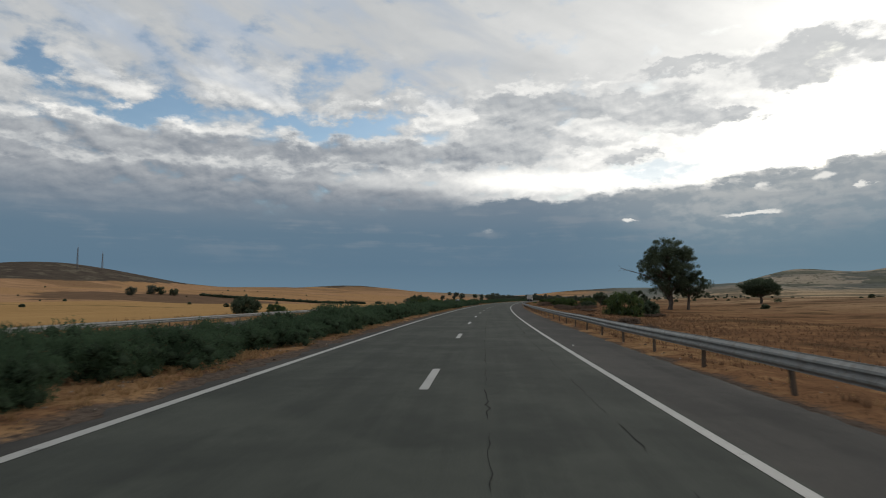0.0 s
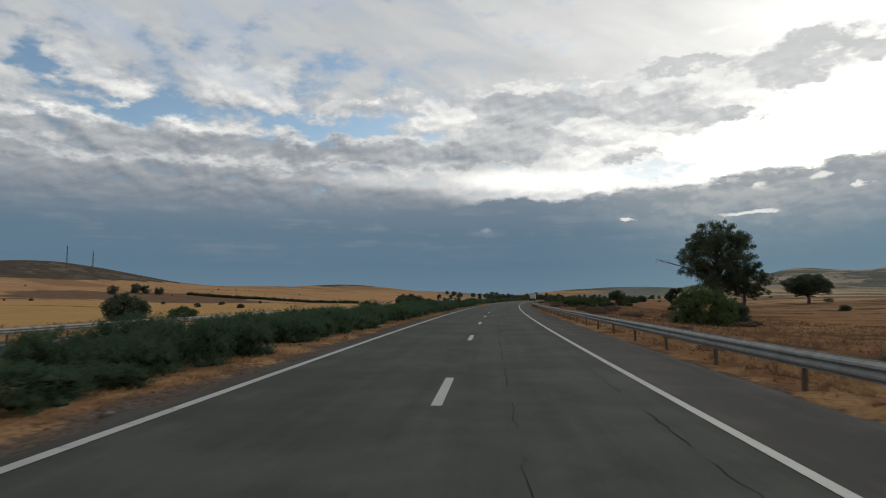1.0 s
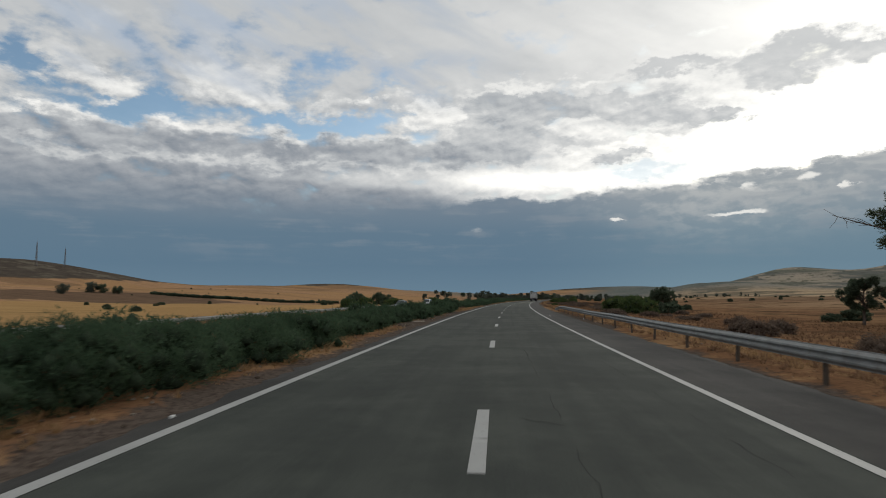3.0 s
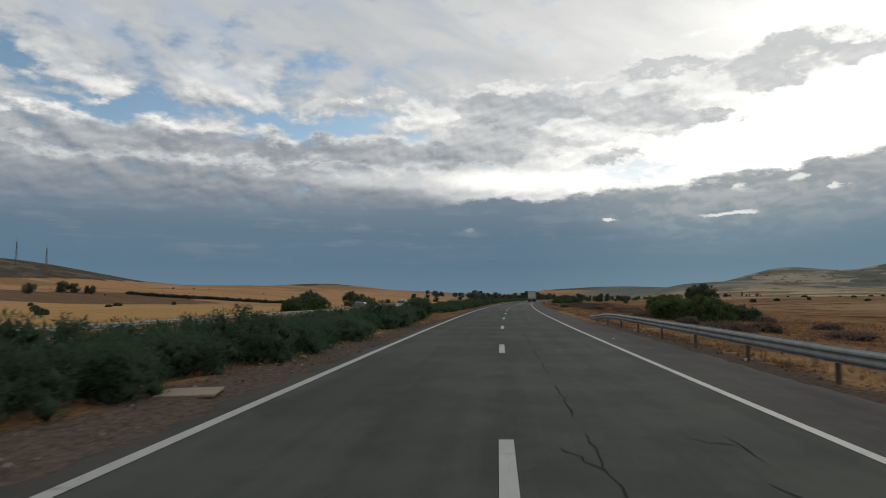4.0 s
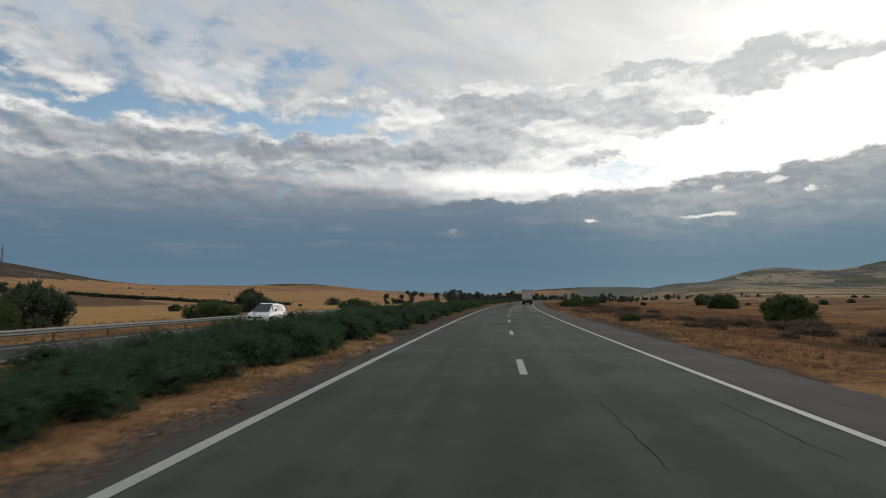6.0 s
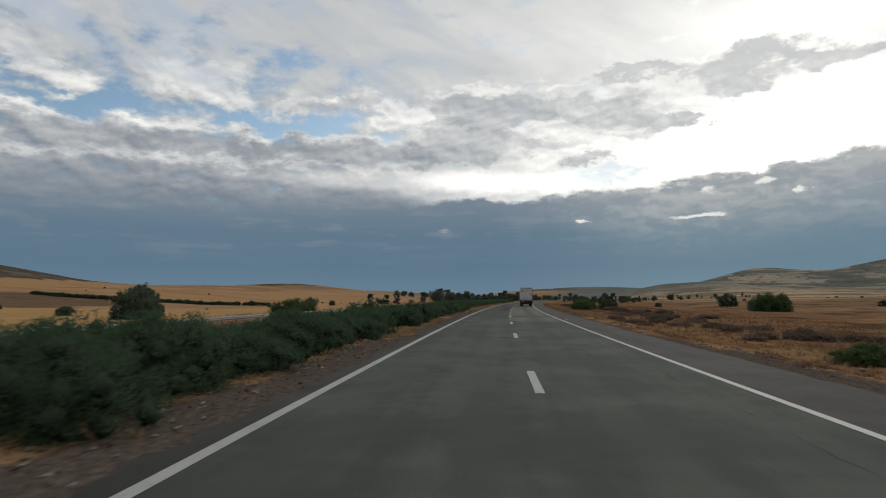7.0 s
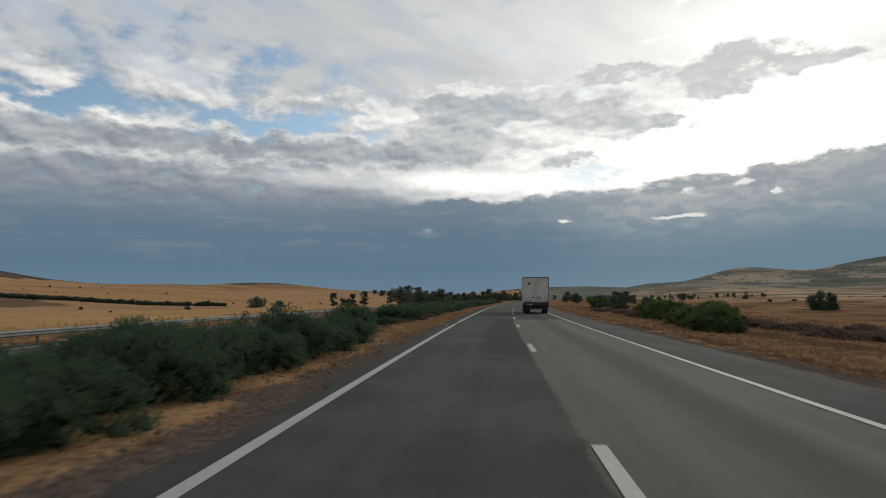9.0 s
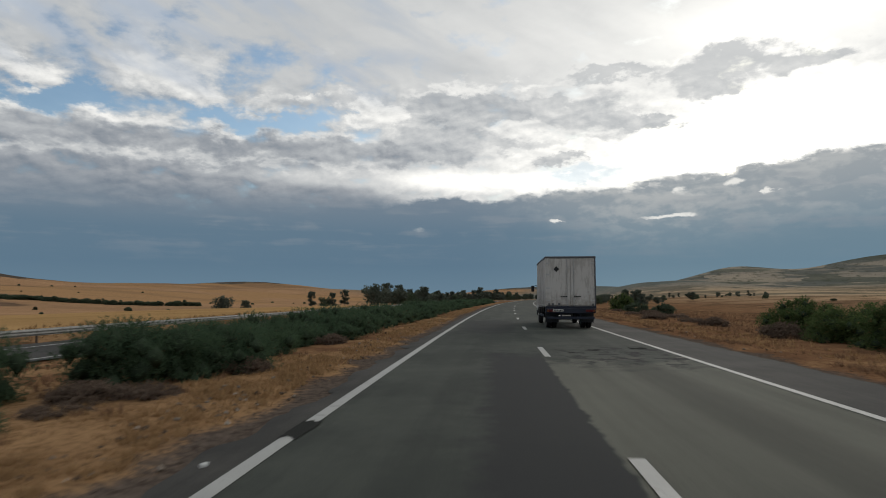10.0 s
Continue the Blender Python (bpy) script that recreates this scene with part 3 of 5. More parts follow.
def box_paint(n):
    p = local(n)
    stain = n.patch(n.v("MULTIPLY", p, (2.5, 2.5, 0.5)), 1.6, 7.0, 0.68)
    low = n.patch(p, 5.0, 6.0, 0.7)
    z = n.add("ShaderNodeSeparateXYZ")
    n.put(z.inputs[0], p)
    c = n.mix(n.step(stain, 0.42, 0.75), (0.50, 0.48, 0.455), (0.37, 0.35, 0.325))
    dirt = n.m("MULTIPLY", n.step(n.m("ADD", z.outputs[2], n.m("MULTIPLY", low, 1.3)), 2.5, 1.4), 0.6)
    return n.mix(dirt, c, (0.20, 0.165, 0.135))


M_BOX = material("dirty_white_panel", box_paint, 0.55, 0, None, 0.4)
M_TRIM = material("grey_edge_trim", (0.10, 0.10, 0.105), 0.5, 0.3)
M_BLACK = material("black_plastic", (0.018, 0.018, 0.02), 0.55)
M_CHASSIS = material("dark_blue_chassis", lambda n: n.mix(n.noise(local(n), 4.0, 5.0, 0.65), (0.010, 0.014, 0.028), (0.026, 0.030, 0.042)), 0.6)
M_RUBBER = material("tyre_rubber", lambda n: n.mix(n.noise(local(n), 14.0, 4.0, 0.7), (0.016, 0.016, 0.016), (0.04, 0.037, 0.034)), 0.85)
M_RIM = material("painted_rim", (0.42, 0.42, 0.42), 0.4, 0.6)
M_RED = material("red_lens", (0.085, 0.010, 0.010), 0.3)
M_AMBER = material("amber_lens", (0.12, 0.045, 0.012), 0.3)
M_LAMP = material("clear_lens", (0.7, 0.72, 0.74), 0.12)
M_PLATE = material("plate", (0.55, 0.55, 0.50), 0.5)
M_GLASS = material("dark_glass", (0.02, 0.024, 0.028), 0.15, 0, None, 0.25)
M_CARGREY = material("grey_car_paint", (0.085, 0.094, 0.096), 0.22, 0.35, None, 0.6)
M_CARWHITE = material("white_car_paint", (0.62, 0.63, 0.64), 0.22, 0.0, None, 0.5)
M_CABBLUE = material("cab_paint", (0.55, 0.55, 0.53), 0.35)
M_MAST = material("mast_steel", (0.16, 0.15, 0.155), 0.6, 0.4)
M_STONE = material("field_stone", lambda n: n.mix(n.noise(local(n), 6.0, 5.0, 0.7), (0.10, 0.082, 0.066), (0.26, 0.22, 0.175)), 0.9)
M_CONCRETE = material("old_concrete", lambda n: n.mix(n.noise(place(n), 5.0, 6.0, 0.7), (0.16, 0.132, 0.098), (0.27, 0.225, 0.170)), 0.9)
M_CRUMB = material("gravel_crumb", lambda n: n.mix(n.m("POWER", n.add("ShaderNodeNewGeometry").outputs["Random Per Island"], 3.0), (0.075, 0.057, 0.045), (0.34, 0.295, 0.245)), 1.0, 0, None, 0.0)
M_LITTER = material("pale_litter", (0.6, 0.6, 0.58), 0.7)


# ---------- mesh helpers ----------
def mesh_of(name, verts, faces, mat, smooth_=False):
    me = bpy.data.meshes.new(name)
    me.from_pydata([tuple(map(float, v)) for v in verts], [], [tuple(map(int, f)) for f in faces])
    me.materials.append(mat)
    if smooth_:
        me.polygons.foreach_set("use_smooth", [True] * len(me.polygons))
    me.update()
    return me


def from_bm(name, bm, mat, smooth_=False):
    bmesh.ops.recalc_face_normals(bm, faces=bm.faces)
    me = bpy.data.meshes.new(name)
    bm.to_mesh(me)
    bm.free()
    me.materials.append(mat)
    if smooth_:
        me.polygons.foreach_set("use_smooth", [True] * len(me.polygons))
    return me


def part(name, data, parent, label="", mat=None):
    if isinstance(data, bmesh.types.BMesh):
        data = from_bm(name, data, mat)
    ob = new(name, data)
    ob.parent = parent
    if label:
        tagged(ob, label)
    return ob


def block(lo, hi, bevel=0.0, bm=None, segments=2):
    bm = bm or bmesh.new()
    got = bmesh.ops.create_cube(bm, size=1.0)["verts"]
    c = [(a + b) / 2 for a, b in zip(lo, hi)]
    d = [b - a for a, b in zip(lo, hi)]
    for v in got:
        v.co = Vector((c[0] + v.co.x * d[0], c[1] + v.co.y * d[1], c[2] + v.co.z * d[2]))
    if bevel:
        edges = list({e for v in got for e in v.link_edges})
        bmesh.ops.bevel(bm, geom=edges, offset=bevel, segments=segments, affect="EDGES", profile=0.5)
    return bm


def rod(a, b, r1, r2=None, sides=10, bm=None):
    bm = bm or bmesh.new()
    a, b = Vector(a), Vector(b)
    r2 = r1 if r2 is None else r2
    turn = (b - a).to_track_quat("Z", "Y").to_matrix().to_4x4()
    bmesh.ops.create_cone(bm, cap_ends=True, segments=sides, radius1=r1, radius2=r2, depth=(b - a).length,
                          matrix=Matrix.Translation((a + b) / 2) @ turn)
    return bm


def tube(points, radii, sides=8):
    """Verts and faces of a tapered limb along points."""
    verts, faces = [], []
    pts = [Vector(p) for p in points]
    for i, p in enumerate(pts):
        d = (pts[min(i + 1, len(pts) - 1)] - pts[max(i - 1, 0)]).normalized()
        q = d.to_track_quat("Z", "Y")
        for k in range(sides):
            a = 2 * math.pi * k / sides
            verts.append(p + q @ Vector((math.cos(a), math.sin(a), 0)) * radii[i])
    for i in range(len(pts) - 1):
        for k in range(sides):
            faces.append((i * sides + k, i * sides + (k + 1) % sides, (i + 1) * sides + (k + 1) % sides, (i + 1) * sides + k))
    faces.append(tuple(range((len(pts) - 1) * sides, len(pts) * sides)))
    return verts, faces


def merged(pieces):
    verts, faces = [], []
    for v, f in pieces:
        o = len(verts)
        verts += list(v)
        faces += [tuple(i + o for i in g) for g in f]
    return verts, faces


def leaves(name, centres, spread, count, size, mat, rng, flat=0.6, slim=0.45, shell=0.45, up=0.6, weight=0.0):
    """Foliage: count leaf blades scattered in clumps round the centres."""
    centres = np.asarray(centres, float)
    spread = np.broadcast_to(np.asarray(spread, float), (len(centres),))
    share = spread ** weight
    pick = rng.choice(len(centres), count, p=share / share.sum())
    off = rng.normal(size=(count, 3))
    off /= np.linalg.norm(off, axis=1)[:, None]
    off *= (rng.random(count) ** shell * spread[pick])[:, None]
    off[:, 2] *= flat
    c = centres[pick] + off
    long_ = rng.normal(size=(count, 3))
    long_[:, 2] = np.abs(long_[:, 2]) * up
    long_ += off / np.maximum(np.linalg.norm(off, axis=1), 0.01)[:, None] * 0.8
    long_ /= np.linalg.norm(long_, axis=1)[:, None]
    side = np.cross(long_, rng.normal(size=(count, 3)))
    side /= np.maximum(np.linalg.norm(side, axis=1), 0.01)[:, None]
    ln = size * (0.6 + 0.8 * rng.random(count))[:, None]
    wd = ln * slim
    v = np.stack([c - long_ * ln / 2 + side * wd / 2, c + long_ * ln / 2, c - long_ * ln / 2 - side * wd / 2], 1).reshape(-1, 3)
    me = bpy.data.meshes.new(name)
    me.vertices.add(len(v))
    me.vertices.foreach_set("co", v.astype(np.float32).ravel())
    me.loops.add(count * 3)
    me.loops.foreach_set("vertex_index", np.arange(count * 3, dtype=np.int32))
    me.polygons.add(count)
    me.polygons.foreach_set("loop_start", np.arange(0, count * 3, 3, dtype=np.int32))
    me.materials.append(mat)
    me.update()
    me.validate()
    return me


# ---------- ground and carriageways ----------
def sheet(name, s_vals, lats, z_of, mat):
    """A strip of the road's own grid; carries s and lat for its material."""
    s_vals, lats = np.asarray(s_vals, float), np.asarray(lats, float)
    sg, lg = np.meshgrid(s_vals, lats, indexing="ij")
    x, y = along(sg, lg)
    z = z_of(sg, lg, x, y)
    n, k = sg.shape
    idx = np.arange(n * k).reshape(n, k)
    faces = np.stack([idx[:-1, :-1], idx[:-1, 1:], idx[1:, 1:], idx[1:, :-1]], -1).reshape(-1, 4)
    me = mesh_of(name, np.stack([x, y, z], -1).reshape(-1, 3), faces, mat, True)
    for key, grid in (("s", sg), ("lat", lg)):
        me.attributes.new(key, "FLOAT", "POINT").data.foreach_set("value", grid.astype(np.float32).ravel())
    return new(name, me)


def spread_out(a, b, first, grow):
    out, step = [a], first
    while out[-1] < b:
        out.append(out[-1] + step)
        step *= grow
    return out


def ground_z(s, lat, x, y):
    z = terrain(s, lat, x, y)
    bumps = 0.05 * np.sin(s * 1.9 + lat * 2.3) * np.sin(s * 0.7 - lat * 1.1)
    z = z + bumps * smooth(4.6, 6, np.abs(lat - 0.9))
    under = (lat > -4.6) & (lat < 6.3) & (s < 1000)
    opp = (lat > -22.4) & (lat < -15.6) & (s < 1000)
    return np.where(under, -0.06, np.where(opp, OPP - 0.06, z))


s_ground = sorted(set([-1500, -900, -500, -300, -180, -120, -80, -60] + list(np.arange(-50, 430, 2.5)) + spread_out(430, 4700, 5, 1.06)))
l_left = [-v for v in spread_out(27, 3900, 1.5, 1.075)][::-1]
l_right = spread_out(16, 1500, 0.9, 1.08)
l_near = list(np.arange(-26.5, 15.6, 0.6))
ground = sheet("ground", s_ground, sorted(set(l_left + l_near + l_right)), ground_z, M_GROUND)
tagged(ground, "dry golden and rust-coloured farmland rolling to low hills", "ground", kind="structure")

s_road = sorted(set([-1500, -700, -300, -150] + list(np.arange(-100, 700, 4.0)) + list(range(700, 1000, 10))))


def flat_z(z0):
    return lambda s, lat, x, y: np.full_like(s, z0) - 0.02 * np.clip(np.abs(lat) - 3.6, 0, 3) * (z0 == 0)


road = sheet("road", s_road, [-3.66, -2.6, -1.75, -0.9, 0, 0.9, 1.75, 2.6, 3.62], flat_z(0.0), M_ASPHALT)
tagged(road, "worn grey asphalt motorway carriageway with two lanes", "road", kind="structure")


def edged(name, a, b, z0, mat, wob, seed):
    """A strip whose outer edge b is ragged."""
    rng = np.random.default_rng(seed)
    ob = sheet(name, np.arange(-60, 520, 0.3), [a, (a + b) / 2, b], flat_z(z0), mat)
    co = np.empty(len(ob.data.vertices) * 3, np.float32)
    ob.data.vertices.foreach_get("co", co)
    co = co.reshape(-1, 3, 3)
    h = heading(np.arange(-60, 520, 0.3))
    w = np.convolve(rng.normal(size=len(co)), np.ones(2) / 2, "same") * wob
    co[:, 2, 0] += w * np.cos(h)
    co[:, 2, 1] -= w * np.sin(h)
    co[:, 2, 2] -= 0.035
    ob.data.vertices.foreach_set("co", co.ravel())
    return ob


shoulder_right = edged("shoulder_right", 3.62, 6.15, 0.0, M_SHOULDER, 0.10, 1)
tagged(shoulder_right, "brownish worn asphalt hard shoulder with a crumbling edge", "shoulder", kind="structure")
shoulder_left = edged("shoulder_left", -3.66, -4.12, 0.0, M_SHOULDER, 0.13, 2)
tagged(shoulder_left, "narrow strip of crumbling asphalt beside the median", "shoulder", kind="structure")
road_opposite = sheet("road_opposite", s_road, [-22.0, -20.7, -18.8, -16.9, -16.2], lambda s, lat, x, y: np.full_like(s, OPP), M_SHOULDER)
tagged(road_opposite, "opposite asphalt carriageway beyond the planted median", "road", kind="structure")


def stripe(name, s0, s1, lat, width, z, mat, parent, step=1.6, label=""):
    s_ = np.linspace(s0, s1, max(2, int((s1 - s0) / step) + 1))
    ob = sheet(name, s_, [lat - width / 2, lat + width / 2], lambda s, l, x, y: np.full_like(s, z), mat)
    ob.parent = parent
    if label:
        tagged(ob, label)
    return ob


stripe("edge_line", -100, 960, -3.55, 0.17, 0.005, M_LINE, road, 4, "white painted edge line")
stripe("edge_line", -100, 960, 3.5, 0.14, 0.005, M_LINE, road, 4, "white painted edge line")
stripe("edge_line", -100, 960, -16.75, 0.16, OPP + 0.005, M_LINE, road_opposite, 4, "white painted edge line")
stripe("edge_line", -100, 960, -20.6, 0.14, OPP + 0.005, M_LINE, road_opposite, 4, "faint white edge line")
# a few dashes were repainted out of step
SHIFT = {9: 0.16, 10: 0.19, 16: 0.11, 17: 0.55, 19: 0.17, 20: -1.2, 21: -0.55, 22: 0.6, 23: 0.2}
for k in range(-4, 50):
    s = -9.13 + 13.0 * k + SHIFT.get(k, 0.0)
    stripe("lane_dash", s, s + 2.95, 0.0, 0.16, 0.005 if not 229 < s < 292 else 0.012, M_LINE, road)


# ---------- guard rails ----------
W_PROFILE = [(0.012, 0.0), (0.012, -0.022), (-0.045, -0.07), (-0.05, -0.105), (0.0, -0.145), (0.0, -0.165), (-0.05, -0.205), (-0.045, -0.24), (0.012, -0.288), (0.012, -0.31)]


def beam_mesh(s0, s1, lat, top0, top1, face, base):
    """One length of W-beam: profile swept along the road; face is +1 when its waves look to the left."""
    verts, faces = [], []
    ring = [(face * a, b) for a, b in W_PROFILE] + [(face * (a + 0.006), b) for a, b in W_PROFILE[::-1]]
    for s, top in ((s0, top0), ((s0 + s1) / 2, (top0 + top1) / 2), (s1, top1)):
        for a, b in ring:
            x, y = along(s, lat + a)
            verts.append((x, y, base + top + b))
    k = len(ring)
    for i in range(2):
        for j in range(k):
            faces.append((i * k + j, i * k + (j + 1) % k, (i + 1) * k + (j + 1) % k, (i + 1) * k + j))
    return verts, faces


def guard_rail(s0, s1, lat, top, face, base, end_drop, label, seed):
    rng = random.Random(seed)
    rail = tagged(new("guard_rail"), label, "guard rail")
    post = block((-0.035, -0.045, -0.75), (0.035, 0.045, 0.60), 0.008)
    post_me = from_bm("post", post, M_POST)
    spacer_me = from_bm("spacer", block((-0.05, -0.06, -0.1), (0.05, 0.06, 0.1), 0.006), M_POST)

    def top_at(s):
        return top - end_drop * float(smooth(s1 - 9, s1, s)) + 0.015 * math.sin(s * 0.31) * math.sin(s * 0.07)

    s = s0
    while s < s1 - 0.1:
        e = min(s + 4.0, s1)
        v, f = beam_mesh(s - 0.12, e, lat + rng.uniform(-0.012, 0.012), top_at(s), top_at(e), face, base)
        part("beam", mesh_of("beam", v, f, M_STEEL), rail)
        x, y = along(s, lat + face * 0.20)
        h = float(heading(s))
        p = part("post", post_me, rail)
        p.matrix_basis = pose(x, y, base + top_at(s) - 0.60 - 0.03, rng.uniform(-6, 6), rng.uniform(-4, 4), -math.degrees(h))
        x, y = along(s, lat + face * 0.09)
        q = part("spacer", spacer_me, rail)
        q.matrix_basis = pose(x, y, base + top_at(s) - 0.155, 0, 0, -math.degrees(h))
        s += 4.0
    return rail


guard_rail(-44, 146, 5.85, 0.69, 1, 0.0, 0.34, "galvanised steel W-beam guard rail on leaning posts", 3)
guard_rail(-44, 470, -21.9, 0.66, -1, OPP, 0.0, "galvanised steel guard rail beyond the opposite carriageway", 4)


# ---------- plants ----------
def bush_meshes(seed, w, h, mat, count, leaf):
    """Foliage mesh and stem mesh of a shrub about w wide and h high."""
    rng = np.random.default_rng(seed)
    n = 54
    ang, rad = rng.random(n) * 2 * np.pi, np.sqrt(rng.random(n)) * w * 0.44
    top = h * (1 - 0.55 * (rad / (w * 0.5)) ** 2) * (0.72 + 0.36 * rng.random(n))
    low = rng.random(n) < 0.52
    z = np.where(low, top * (0.10 + 0.36 * rng.random(n)), top * 0.82)
    centres = np.stack([rad * np.cos(ang), rad * np.sin(ang), z], 1)
    m = 26                                  # upright leafy sprigs along the top
    sa, sr = rng.random(m) * 2 * np.pi, np.sqrt(rng.random(m)) * w * 0.46
    sprig = np.stack([sr * np.cos(sa), sr * np.sin(sa), h * (1 - 0.5 * (sr / (w * 0.5)) ** 2) * (0.80 + 0.20 * rng.random(m))], 1)
    spread = np.concatenate([np.full(n, w * 0.13), np.full(m, w * 0.05)])
    foliage = leaves("foliage", np.concatenate([centres, centres, centres, sprig]), np.concatenate([spread[:n], spread[:n], spread]), count, leaf, mat, rng, 1.25, 0.34, 0.36, 1.5)
    stems = []
    for c in centres:                      # small solid dark hearts inside the clumps
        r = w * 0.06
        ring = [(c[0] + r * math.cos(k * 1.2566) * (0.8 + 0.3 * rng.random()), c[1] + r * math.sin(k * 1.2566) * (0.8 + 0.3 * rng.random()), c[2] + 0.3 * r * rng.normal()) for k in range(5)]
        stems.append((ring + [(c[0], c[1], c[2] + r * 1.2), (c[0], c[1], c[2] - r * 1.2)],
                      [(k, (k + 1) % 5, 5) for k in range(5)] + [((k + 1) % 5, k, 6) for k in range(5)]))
    for i in range(0, n, 2):
        c = Vector(centres[i])
        b = Vector((c.x * 0.25, c.y * 0.25, -0.15))
        mid = b.lerp(c, 0.55) + Vector((0, 0, 0.1 * h))
        stems.append(tube([b, mid, c + Vector((0, 0, h * 0.12))], [0.03, 0.018, 0.006], 5))
    # shoots standing out of the outline
    for i in range(10):
        a = rng.random() * 6.28
        r = rng.random() * w * 0.4
        b = Vector((r * math.cos(a), r * math.sin(a), h * 0.55))
        stems.append(tube([b, b + Vector((0.1 * math.cos(a), 0.1 * math.sin(a), h * 0.3)), b + Vector((0.18 * math.cos(a), 0.18 * math.sin(a), h * (0.36 + 0.14 * rng.random())))], [0.008, 0.005, 0.002], 4))
    v, f = merged(stems)
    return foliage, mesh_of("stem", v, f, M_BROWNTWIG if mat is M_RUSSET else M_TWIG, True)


def bush_kind(name, label, category, group, specs):
    out = []
    for spec in specs:
        foliage, stems = bush_meshes(*spec)
        out.append((name, label, category, group, foliage, stems))
    return out


def plant(kind, s, lat, scale=1.0, turn=0.0, tall=1.0, z=None, label=None):
    name, lab, category, group, foliage, stems = kind
    x, y = along(s, lat)
    ob = new(name, foliage)
    ob.matrix_basis = pose(x, y, level(s, lat) - 0.03 if z is None else z, 0, 0, turn) @ Matrix.Diagonal((scale, scale, scale * tall, 1))
    tagged(ob, label or lab, category, group)
    part("stem", stems, ob)
    return ob


HEDGE = bush_kind("median_bush", "dense dark green oleander bush on the dry median", "bush", "bushes of the median hedge", [
    (11, 2.4, 1.15, M_HEDGE, 15000, 0.062), (12, 2.6, 1.25, M_HEDGE, 16000, 0.064), (13, 2.2, 1.05, M_HEDGE, 14000, 0.060),
    (14, 2.7, 1.2, M_HEDGE, 16000, 0.064), (15, 2.3, 1.3, M_HEDGE, 15000, 0.062)])
HEDGE_FAR = bush_kind("median_bush", "dense dark green oleander bush on the dry median", "bush", "bushes of the median hedge", [
    (16, 2.7, 1.2, M_HEDGE, 5200, 0.11), (17, 2.9, 1.3, M_HEDGE, 5600, 0.11)])
GREEN = bush_kind("roadside_bush", "rounded yellow-green bush standing in dry grass", "bush", "", [
    (21, 3.4, 2.2, M_GREEN, 17000, 0.12), (22, 3.0, 1.9, M_GREEN, 15000, 0.12), (23, 4.2, 2.0, M_GREEN, 19000, 0.13)])
OLIVE = bush_kind("field_bush", "dark grey-green bush in a dry field", "bush", "bushes in the fields", [
    (31, 3.0, 2.2, M_OLIVE, 4500, 0.24), (32, 3.6, 2.0, M_OLIVE, 4800, 0.25), (33, 2.6, 2.4, M_OLIVE, 4300, 0.23)])
BRUSH = bush_kind("dry_brush", "low russet-brown dry brush on the verge", "brush", "dry brush along the verges", [
    (41, 2.2, 0.8, M_RUSSET, 4500, 0.12), (42, 2.8, 0.7, M_RUSSET, 4800, 0.12)])

rng_h = random.Random(5)
# stretches of the median hedge: from, to, lat, height
HEDGE_RUNS = [(-16, 15, -6.18, 1.0), (15, 18.5, -6.18, 0.6), (18.5, 28, -6.18, 1.0), (28, 31.5, -6.08, 0.55), (31.5, 38.4, -6.18, 1.12), (40.6, 121, -6.23, 0.97), (121, 131, -6.18, 0.86),
              (131, 145.5, -6.28, 1.08), (145.5, 149, -6.38, 0.5), (161, 198, -6.33, 0.93), (198, 206, -6.33, 1.08), (206, 208.5, -6.38, 0.9), (208.5, 216.5, -6.28, 1.2), (221, 245, -6.38, 1.03), (245, 267.5, -6.38, 1.08), (267.5, 272, -6.68, 0.75),
              (284.5, 430, -7.8, 0.95)]
BACK_RUNS = [(-16, 14, -8.8, 1.0), (20, 27, -8.8, 1.0), (33, 38, -8.6, 1.15), (41, 120, -8.8, 1.02), (124, 145, -8.7, 0.95), (161.5, 206, -8.9, 0.92), (204, 207, -8.7, 1.0), (209, 216, -8.6, 1.15),
             (219, 264, -8.9, 1.03), (284, 288, -11.0, 1.1), (288, 430, -10.0, 1.05)]
for runs, front in ((HEDGE_RUNS, True), (BACK_RUNS, False)):
    for a, b, lat, tall in runs:
        s = a + 0.8
        while s < b:
            if front or rng_h.random() < 0.85:
                plant(rng_h.choice(HEDGE if s < 305 and (front or lat > -8.65) else HEDGE_FAR), s + rng_h.uniform(-0.4, 0.4), lat + rng_h.uniform(-0.35, 0.35),
                      rng_h.uniform(0.88, 1.15), rng_h.uniform(0, 360), tall * rng_h.uniform(0.62, 1.0))
            s += rng_h.uniform(1.7, 2.5)
# single bushes in the grassy breaks of the hedge
for k, s, lat, scale, tall in ((4, 151.3, -6.8, 1.25, 0.95), (2, 153.6, -7.6, 0.8, 0.75), (1, 273.6, -8.0, 1.1, 1.0), (3, 283.2, -10.3, 1.1, 1.05), (0, 280.6, -7.6, 0.7, 0.6)):
    plant(HEDGE[k], s, lat, scale, s * 41 % 360, tall)


